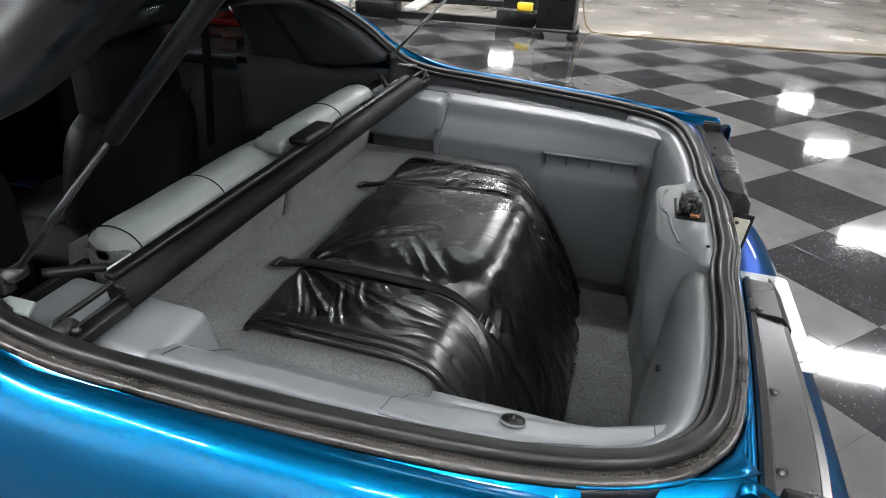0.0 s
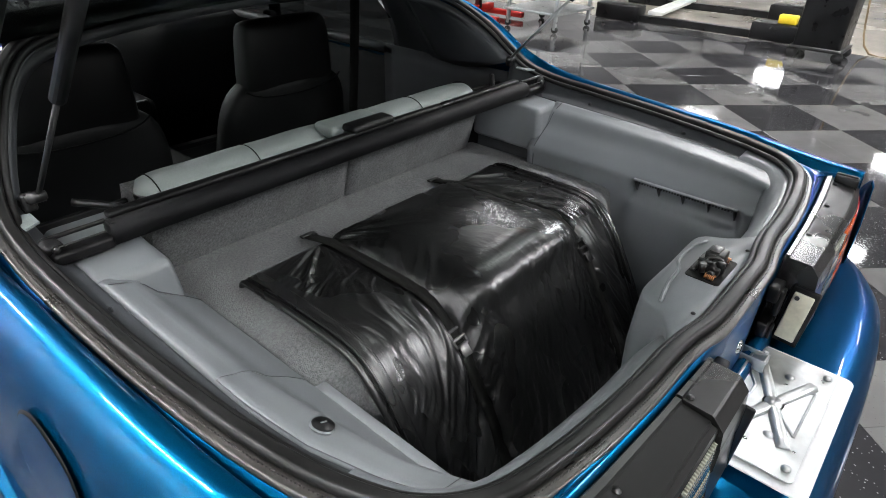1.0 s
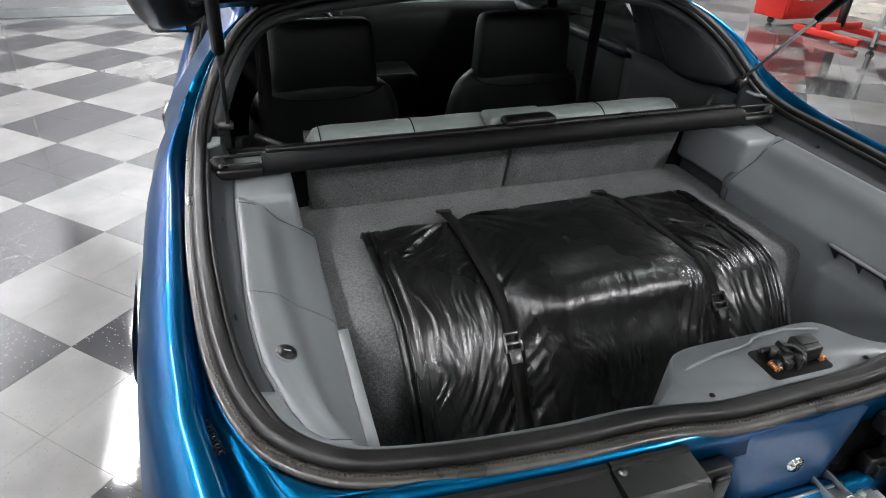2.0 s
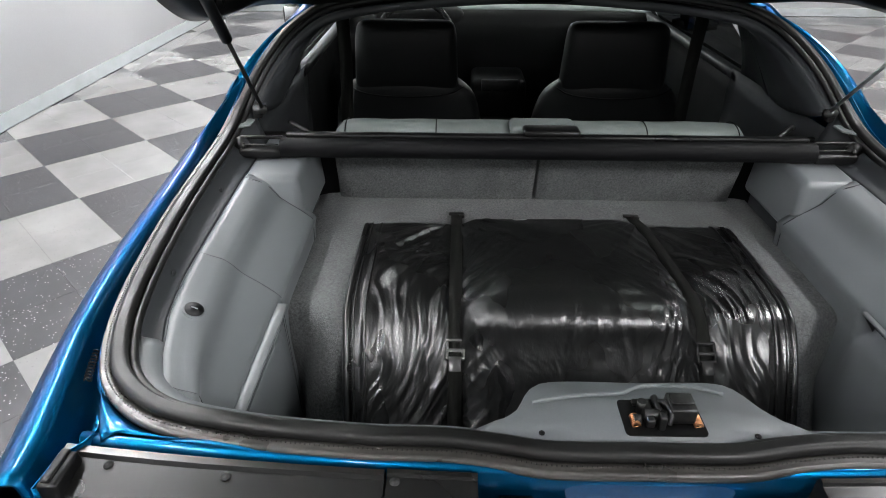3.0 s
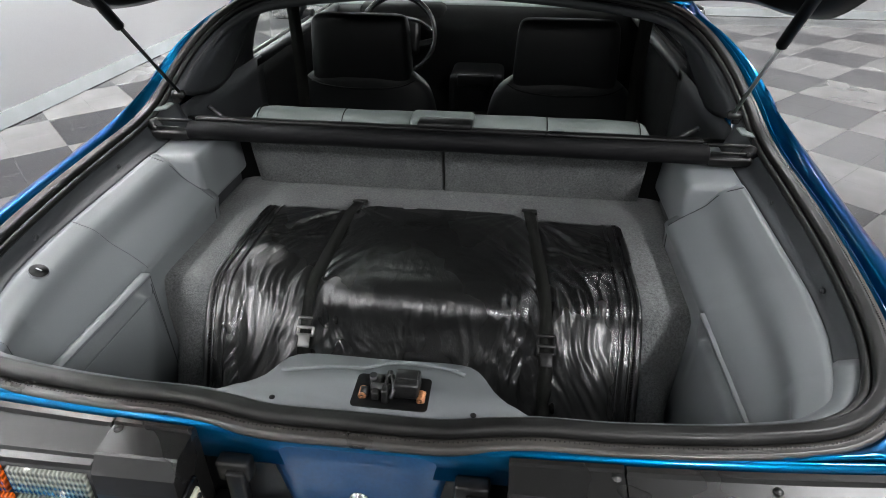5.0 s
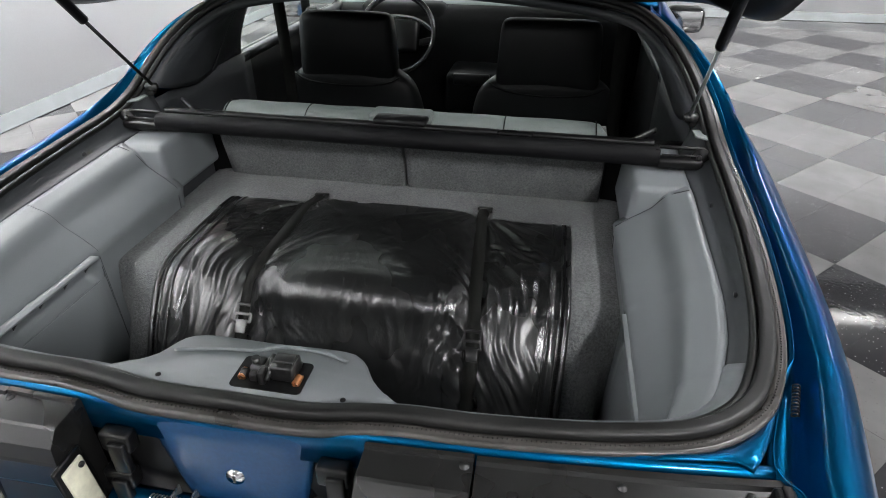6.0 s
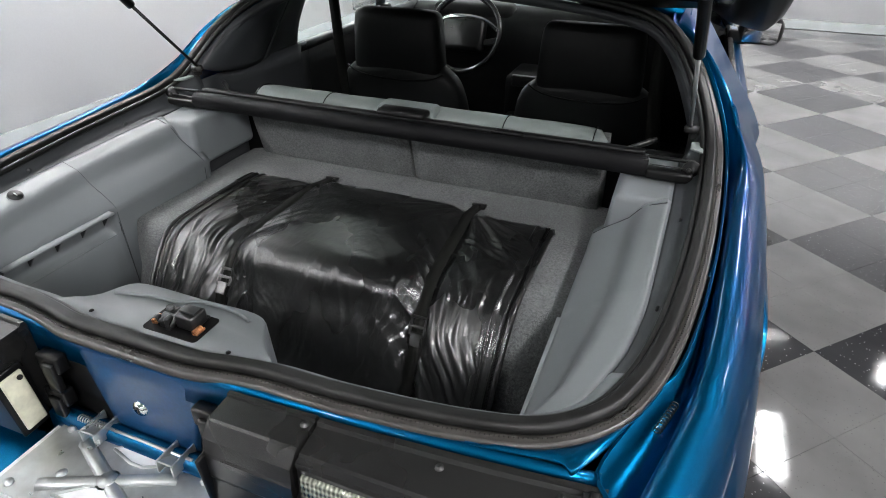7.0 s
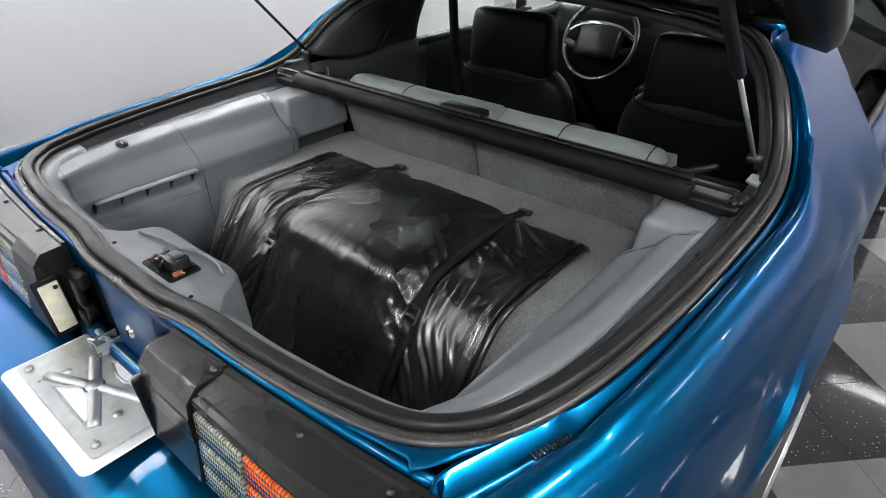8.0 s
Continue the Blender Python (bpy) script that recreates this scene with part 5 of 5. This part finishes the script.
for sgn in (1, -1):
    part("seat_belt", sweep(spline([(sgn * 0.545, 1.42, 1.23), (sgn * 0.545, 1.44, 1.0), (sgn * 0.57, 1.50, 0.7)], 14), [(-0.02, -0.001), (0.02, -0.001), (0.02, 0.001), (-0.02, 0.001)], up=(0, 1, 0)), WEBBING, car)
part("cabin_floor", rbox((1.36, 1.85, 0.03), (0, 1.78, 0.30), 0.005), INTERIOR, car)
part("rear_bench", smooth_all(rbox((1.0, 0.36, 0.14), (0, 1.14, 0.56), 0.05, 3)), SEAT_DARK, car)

# raised hatch
hy, hz, ang = 1.155, 1.285, radians(39)


def raise_hatch(p):
    y, z = p[1] - hy, p[2] - hz
    c, s = math.cos(ang), math.sin(ang)
    return (0.985 * p[0] + 0.004, hy + y * c + z * s, hz - y * s + z * c + 0.012 * p[0] - 0.008)


hatch_ring = [raise_hatch(p + np.array([0, 0, 0.018])) for p in offset_ring(0.036, 0.0)]
hatch = part("hatch", sweep(hatch_ring, [(-0.06, -0.012), (-0.05, -0.030), (0.004, -0.036), (0.018, -0.020), (0.018, 0.012), (-0.06, 0.012)], closed=True, up=(0, math.sin(ang), math.cos(ang))), BLACK_PLASTIC, car, "raised rear hatch with a black frame and tinted glass")
hz_rows = []
R = np.array(hatch_ring)
n = len(R) // 2
for k in range(1, n):
    a, b = R[k], R[-k]
    hz_rows.append([tuple(a * (1 - s) + b * s + np.array([0, -math.sin(ang) * 0, 0.02 * 4 * s * (1 - s)])) for s in np.linspace(0, 1, 12)])
pane = part("glass", grid_mesh(hz_rows, thick=0.004), HATCH_GLASS, hatch, "dark tinted hatch glass")
part("brake_lamp_housing", smooth_all(rbox((0.135, 0.05, 0.045), (0.0, 0.996, 1.272), 0.012, 3)), BLACK_PLASTIC, hatch, "black lamp housing on the hatch")

# ---------------------------------------------------------------- bag in the boot
bag_prof = spline([(0.708, 0.806), (0.705, 0.815), (0.685, 0.819), (0.62, 0.821), (0.53, 0.821), (0.46, 0.820), (0.42, 0.816), (0.388, 0.804), (0.358, 0.776), (0.326, 0.735), (0.283, 0.665), (0.246, 0.60), (0.216, 0.54), (0.196, 0.495), (0.188, 0.486)], 260)
BAG_L = np.concatenate([[0], np.cumsum(np.linalg.norm(np.diff(bag_prof, axis=0), axis=1))])
bt = np.gradient(bag_prof, axis=0)
bt /= np.linalg.norm(bt, axis=1, keepdims=True)
bag_nrm = np.stack([-bt[:, 1], bt[:, 0]], axis=1) * -1
STRAPS = ((-0.194, -0.199), (0.217, 0.250))


def strap_x(k, s):
    a, b = STRAPS[k]
    return a + (b - a) * min(1.0, s / 0.42)


def ramp01(v, a, b):
    k = min(1.0, max(0.0, (v - a) / (b - a)))
    return k * k * (3 - 2 * k)


def crease(u, v, seed):
    """Ridged noise: rounded bellies between sharp valleys, about -1 to 1."""
    return max(-0.75, 1 - 3.2 * abs(noise.noise(Vector((u, v, seed)))))


def bag_point(x, i, lift=0.0):
    """A point of the bag's cloth: x across, i along the profile."""
    s = BAG_L[i]
    edge = min(x + 0.394, 0.410 - x)
    d = 0.005
    x0, x1 = strap_x(0, s), strap_x(1, s)
    hem = ramp01(s, 0.0, 0.035)
    if x0 < x < x1:
        w = abs(2 * (x - x0) / (x1 - x0) - 1)
        # stuffed middle: flat top with a firm shoulder at each strap
        d += 0.021 * (1 - w ** 5) * hem * (1 + 0.35 * ramp01(s, 0.22, 0.34))
        d += 0.016 * (1 - w ** 2.4) * ramp01(s, 0.0, 0.13) * (1 - ramp01(s, 0.36, 0.5))
        # boxed edge where the top turns down
        d += 0.019 * (1 - w ** 6) * math.exp(-((s - 0.340) / 0.034) ** 2)
        for k, e in ((0, x - x0), (1, x1 - x)):
            rho, phi = math.hypot(e, s), math.atan2(e, s + 0.004)
            fan = math.exp(-rho / 0.075) * ramp01(rho, 0.012, 0.05)
            d += 0.0095 * fan * crease(phi * 3.4, rho * 3.0, 4.3 + k) + 0.003 * fan * crease(phi * 8.0, rho * 5.0, 14.3 + k)
            # short pulls off the strap along the top
            pull = math.exp(-e / 0.042) * ramp01(e, 0.004, 0.02) * ramp01(s, 0.05, 0.12)
            d += 0.0052 * pull * crease((s + 0.9 * e) * 30, e * 5, 7.7 + k)
            # hanging folds on the falling side
            hang = ramp01(s, 0.30, 0.40) * math.exp(-e / 0.06)
            d += 0.003 * hang * crease(e * 24 + 0.6 * s, s * 3.2, 1.7 + k)
        fall = ramp01(s, 0.31, 0.36)
        # crumpled front: dents a few centimetres wide, broken by short sharp creases
        d += 0.0017 * fall * noise.noise(Vector((x * 17, s * 7, 9.0)))
        wx = 0.05 * noise.noise(Vector((x * 9, s * 9, 4.4)))
        d += 0.0013 * fall * crease((x + wx) * 36 + 3 * s, s * 9, 3.0) + 0.0014 * fall * crease((x - wx) * 17, s * 4, 6.0) + 0.0005 * fall * crease((x + wx) * 80, s * 40, 16.0)
        d += 0.0006 * noise.noise(Vector((x * 11, s * 9, 2))) + 0.0002 * crease((x + wx) * 30, s * 26, 12.0)
    else:
        k = 0 if x < x0 else 1
        out = (x0 - x) if k == 0 else (x - x1)
        # slack flap: broad folds fan out from the strap's head, tight slanting pulls follow the strap down
        lean = 0.45 + 1.15 * ramp01(s, 0.14, 0.46)
        across = (s - lean * out) / math.hypot(1, lean)
        along = (out + lean * s) / math.hypot(1, lean)
        warp = 0.010 * noise.noise(Vector((out * 14, s * 14, 2.2 + k)))
        band = ramp01(edge, 0.030, 0.075)
        on = band * ramp01(out, 0.004, 0.03)
        rho, phi = math.hypot(out, s), math.atan2(out, s + 0.004)
        reach = band * ramp01(rho, 0.012, 0.07) * math.exp(-rho / 0.20) * ramp01(s, 0.0, 0.03)
        d += 0.0105 * reach * crease(phi * 3.3 + 0.4 * rho, rho * 2.2, 6.6 + k) + 0.0036 * reach * crease(phi * 8.5, rho * 5.0, 16.6 + k)
        pull = on * ramp01(s, 0.10, 0.20) * math.exp(-out / 0.11)
        d += 0.0075 * pull * crease((across + warp) * 27, along * 0.9, 5.1 + 3 * k) + 0.0020 * pull * crease((across + warp) * 62, along * 2.0, 8.4 + k)
        hang = on * ramp01(s, 0.26, 0.40)
        d += 0.0030 * hang * crease(out * 26 + 2.0 * s + 20 * warp, s * 1.2, 9.4 + k)
        d += 0.0019 * ramp01(edge, 0.03, 0.05) * ramp01(s, 0.03, 0.12) * crease((across + 0.8 * warp) * 78, along * 7, 1.3)
        d += 0.010 * ramp01(s, 0.25, 0.4) * ramp01(edge, 0.02, 0.10) * (1 - ramp01(out, 0.0, 0.15))
    for k in (0, 1):
        d -= 0.009 * math.exp(-((x - strap_x(k, s)) / 0.016) ** 2) * hem
    # flat zip band along the edges
    d = max(d, 0.0035) if edge > 0.03 else max(d * ramp01(edge, 0.02, 0.034) + 0.004, 0.004)
    if s < 0.02 and x0 < x < x1:
        d += 0.004 * math.sin(math.pi * (x - x0) / (x1 - x0))
    y, z = bag_prof[i] + bag_nrm[i] * (d + lift)
    u = (x - 0.008) / 0.402
    return (x - 0.03 * u * abs(u) * max(0, s - 0.3), y, z)


bag = thing("bag", (0.0, 0.45, 0.81), "shiny black vinyl storage bag strapped down over the boot floor step", "bag")


def bpart(name, geo, mat, label=""):
    ob = part(name, geo, mat, bag, label)
    ob.location = (0, -0.45, -0.81)
    return ob


n_i = len(bag_prof)
xs_ = np.linspace(-0.394, 0.410, 380)
bpart("cover", grid_mesh([[bag_point(x, i) for i in range(n_i)] for x in xs_], thick=0.0025), VINYL)
for x in (-0.394, 0.410):
    sg = 1 if x > 0 else -1
    edge_line = [bag_point(x, i) for i in range(n_i)]
    bpart("zip", sweep([(p[0] + sg * 0.003, p[1], p[2] - 0.004) for p in edge_line[::2]], ring(0.0065, 8), up=(sg, 0, 0.05)), VINYL, "black zipped edge")
    for off in (0.010, 0.031):
        bpart("piping", sweep([bag_point(x - sg * off, i, 0.0012) for i in range(2, n_i, 2)], ring(0.0024, 6), up=(sg, 0, 0.05)), VINYL)
    tm = bmesh.new()
    for i in range(4, n_i - 4, 1):
        p = bag_point(x - sg * 0.0045, i, 0.001)
        bmesh.ops.create_cube(tm, size=0.0022, matrix=Matrix.Translation(p) @ Matrix.Diagonal((1.9, 0.55, 1, 1)))
    tagged(bpart("zip_teeth", tm, BLACK_PLASTIC, "fine black zip teeth"), kind="stuff")
front = [bag_point(x, 1) for x in xs_[::6]]
bpart("front_hem", sweep([(p[0], p[1] + 0.001, p[2]) for p in front], ring(0.0055, 8)), VINYL)

# straps with buckles
for k in (0, 1):
    st = thing("strap", (strap_x(k, 0), 0.76, 0.81), "black webbing strap with a buckle over the bag", "strap", "bag straps")
    loc = Vector((-strap_x(k, 0), -0.76, -0.81))
    pts, nr = [(strap_x(k, 0), 0.775, 0.811), (strap_x(k, 0), 0.745, 0.815)], []
    pts += [bag_point(strap_x(k, BAG_L[i]), i, 0.0045) for i in range(8, n_i - 1, 4)]
    pts = spline(pts, 90)
    web = part("webbing", sweep(pts, [(-0.0125, -0.0012), (0.0125, -0.0012), (0.0125, 0.0012), (-0.0125, 0.0012)]), WEBBING, st)
    web.location = loc
    j = int(np.argmin(np.abs(pts[:, 1] - 0.338) + (pts[:, 2] > 0.80) * 0.02))
    p, q = Vector(pts[j]), Vector(pts[j + 1])
    t = (q - p).normalized()
    sx = Vector((1, 0, 0))
    nrm = sx.cross(t).normalized() * -1
    if nrm.z < 0:
        nrm = -nrm
    M = Matrix((( sx.x, t.x, nrm.x, p.x), (sx.y, t.y, nrm.y, p.y), (sx.z, t.z, nrm.z, p.z), (0, 0, 0, 1)))
    bk = join(rbox((0.034, 0.006, 0.006), (0, -0.016, 0.004), 0.002), rbox((0.034, 0.006, 0.006), (0, 0.016, 0.004), 0.002), rbox((0.006, 0.036, 0.006), (-0.015, 0, 0.004), 0.002), rbox((0.006, 0.036, 0.006), (0.015, 0, 0.004), 0.002), rbox((0.03, 0.006, 0.004), (0, 0.002, 0.006), 0.001))
    bmesh.ops.transform(bk, matrix=M, verts=bk.verts)
    tg = rbox((0.022, 0.024, 0.003), (0, 0.027, 0.006), 0.0012)
    bmesh.ops.transform(tg, matrix=M, verts=tg.verts)
    ob = part("tongue", tg, BUCKLE if k == 0 else BLACK_PLASTIC, st, "flat metal buckle tongue")
    ob.location = loc
    ob = part("buckle", smooth_all(bk), BUCKLE if k == 0 else BLACK_PLASTIC, st, "metal strap buckle")
    ob.location = loc
    hk = join(rbox((0.036, 0.012, 0.006), (strap_x(k, 0), 0.772, 0.8125), 0.002), rbox((0.012, 0.02, 0.008), (strap_x(k, 0) + 0.012, 0.768, 0.811), 0.002))
    ob = part("anchor", hk, DARK_STEEL, st, "dark steel floor anchor")
    ob.location = loc

# ---------------------------------------------------------------- workshop beyond the tiles
lift = thing("car_lift", (7.45, 2.7, 0.0), "black low-rise car lift frame on the workshop floor", "car lift")
for ax, ay, bx, by in ((-0.06, 1.3, 0.10, -1.25), (1.55, 1.6, 1.75, -1.0)):
    part("beam", prism([(ax - 0.06, ay), (bx - 0.06, by), (bx + 0.06, by), (ax + 0.06, ay)], 0.002, 0.09, 0.006), BLACK_PLASTIC, lift)
    for k in (0.10, 0.9):
        part("ramp_block", rbox((0.26, 0.62, 0.20), (ax + (bx - ax) * k, ay + (by - ay) * k, 0.102), 0.015), BLACK_PLASTIC, lift)
part("stop_block", rbox((0.12, 0.20, 0.10), (0.10, -1.05, 0.252), 0.01), YELLOW, lift, "yellow stop block")
part("runway", rbox((1.7, 0.20, 0.05), (1.0, 0.72, 0.10), 0.01, rot=Matrix.Rotation(radians(6), 4, "Z")), WHITE_METAL, lift, "pale steel cross arm")
bin_ = thing("tool_cart", (6.95, 1.13, 0.0), "tall black wheeled service cart on the tiles", "cart")
part("body", rbox((0.5, 0.46, 0.9), (0, 0, 0.56), 0.03, 3), BLACK_PLASTIC, bin_)
part("lid", rbox((0.54, 0.5, 0.06), (0, 0, 1.04), 0.02, 3), BLACK_PLASTIC, bin_)
for cx in (-0.22, 0.22):
    for cy in (-0.22, 0.22):
        part("caster", smooth_all(cyl(0.055, 0.04, (cx, cy, 0.057), "X", 18, bevel=0.006)), TYRE, bin_)
part("base", rbox((0.52, 0.52, 0.04), (0, 0, 0.115), 0.01), DARK_STEEL, bin_)
hose = thing("hose", (7.40, 0.62, 0.0), "thin brown hose trailing along the floor edge", "hose")
part("line", tube([(0.35, 0.34, 1.1), (0.30, 0.30, 0.5), (0.12, 0.14, 0.03), (0.02, -0.2, 0.012), (0.05, -1.0, 0.012), (0.06, -2.5, 0.012), (0.25, -3.5, 0.012), (0.7, -8.0, 0.012)], 0.012, 6, 80), textured("hose_brown", (0.16, 0.11, 0.05), 0.5), hose)
cart = thing("steel_trolley", (6.2, 4.15, 0.0), "two-shelf bare steel trolley on casters", "trolley")
for cx in (-0.4, 0.4):
    for cy in (-0.35, 0.35):
        part("leg", rbox((0.04, 0.04, 0.62), (cx, cy, 0.35), 0.004), STEEL, cart)
        part("caster", smooth_all(cyl(0.04, 0.03, (cx, cy, 0.042), "X", 14)), TYRE, cart)
for z in (0.22, 0.64):
    part("shelf", rbox((0.9, 0.8, 0.03), (0, 0, z), 0.006), STEEL, cart)
stand = thing("engine_stand", (6.0, 5.05, 0.0), "red floor stand carrying a plastic-wrapped engine", "engine stand")
for sx in (-0.28, 0.28):
    part("foot", rbox((0.07, 0.9, 0.07), (sx, 0, 0.06), 0.01), RED, stand)
part("post", rbox((0.62, 0.08, 0.08), (0, 0.1, 0.12), 0.01), RED, stand)
part("mount", cyl(0.05, 0.4, (0, 0.1, 0.32), "Z", 16), DARK_STEEL, stand)
wrap = bmesh.new()
bmesh.ops.create_icosphere(wrap, subdivisions=4, radius=0.3)
for v in wrap.verts:
    v.co *= 1 + 0.35 * noise.noise(v.co * 6) + 0.12 * noise.noise(v.co * 17)
    v.co.z = max(v.co.z * 0.8, -0.2) + 0.66
part("wrapped_engine", smooth_all(wrap), textured("clear_plastic_wrap", (0.5, 0.52, 0.52), 0.2, grain=40, vary=0.4, blotch=12, blotch_vary=0.5, bump=0.8, bump_dist=0.01), stand, "engine part wrapped in clear plastic")
cab = thing("tool_cabinet", (6.2, 6.0, 0.0), "red steel tool cabinet on casters", "cabinet")
part("body", rbox((0.9, 0.5, 0.95), (0, 0, 0.56), 0.01), RED, cab)
for k in range(4):
    dr = part("drawer", rbox((0.84, 0.02, 0.19), (0, -0.255, 0.24 + 0.21 * k), 0.005), RED, cab)
    part("handle", rbox((0.6, 0.02, 0.02), (0, -0.27, 0.31 + 0.21 * k), 0.004), CHROME, dr)
for cx in (-0.38, 0.38):
    part("caster", smooth_all(cyl(0.045, 0.03, (cx, 0, 0.047), "X", 14)), TYRE, cab)

# ---------------------------------------------------------------- floor tiles
TILE, TURN_T = 0.6190, radians(-43.9)
TU = np.array([math.cos(TURN_T), math.sin(TURN_T)])
TV = np.array([math.sin(TURN_T), -math.cos(TURN_T)])
T0 = np.array([2.0984, 4.2710])


def tile_mesh(mat):
    bm = bmesh.new()
    h = TILE / 4
    for cx in (-h, h):
        for cy in (-h, h):
            e, r = h - 0.0004, h - 0.0010
            lo = [bm.verts.new((cx + sx * e, cy + sy * e, -0.003)) for sx, sy in ((-1, -1), (1, -1), (1, 1), (-1, 1))]
            md = [bm.verts.new((cx + sx * e, cy + sy * e, -0.0005)) for sx, sy in ((-1, -1), (1, -1), (1, 1), (-1, 1))]
            hi = [bm.verts.new((cx + sx * r, cy + sy * r, 0.0)) for sx, sy in ((-1, -1), (1, -1), (1, 1), (-1, 1))]
            for a, b in ((lo, md), (md, hi)):
                for j in range(4):
                    bm.faces.new((a[j], a[(j + 1) % 4], b[(j + 1) % 4], b[j]))
            bm.faces.new(hi)
    me = bpy.data.meshes.new("tile")
    bm.to_mesh(me)
    bm.free()
    me.materials.append(mat)
    return me


TILES = (tile_mesh(TILE_DARK), tile_mesh(TILE_LIGHT))
spots = []
for i in range(-40, 40):
    for j in range(-40, 40):
        c = T0 + TU * TILE * (i + 0.5) + TV * TILE * (j + 0.5)
        if X_LEFT - 0.3 < c[0] < X_CONCRETE + 1.0 and Y_BACK - 0.3 < c[1] < Y_FRONT + 0.3:
            spots.append((abs(c[0] - 1.4) * 0.8 + abs(c[1] - 2.2), (i + j + 1) % 2, c))
spots.sort(key=lambda q: q[0])
for _, parity, c in spots[:300]:
    ob = new("tile", TILES[parity])
    ob.location, ob.rotation_euler = (c[0], c[1], 0.0), (0, 0, TURN_T)
    ob.parent = part_floor
for parity in (0, 1):
    verts, faces = [], []
    src = TILES[parity]
    base = np.array([v.co for v in src.vertices])
    rot = np.array([[math.cos(TURN_T), -math.sin(TURN_T), 0], [math.sin(TURN_T), math.cos(TURN_T), 0], [0, 0, 1]])
    base = base @ rot.T
    for _, par, c in spots[300:]:
        if par != parity:
            continue
        k = len(verts)
        verts += [tuple(v + np.array([c[0], c[1], 0])) for v in base]
        faces += [tuple(k + q for q in p.vertices) for p in src.polygons]
    ob = part("far_tiles", mesh_from(verts, faces, False), (TILE_DARK, TILE_LIGHT)[parity], part_floor)
    tagged(ob, kind="stuff")
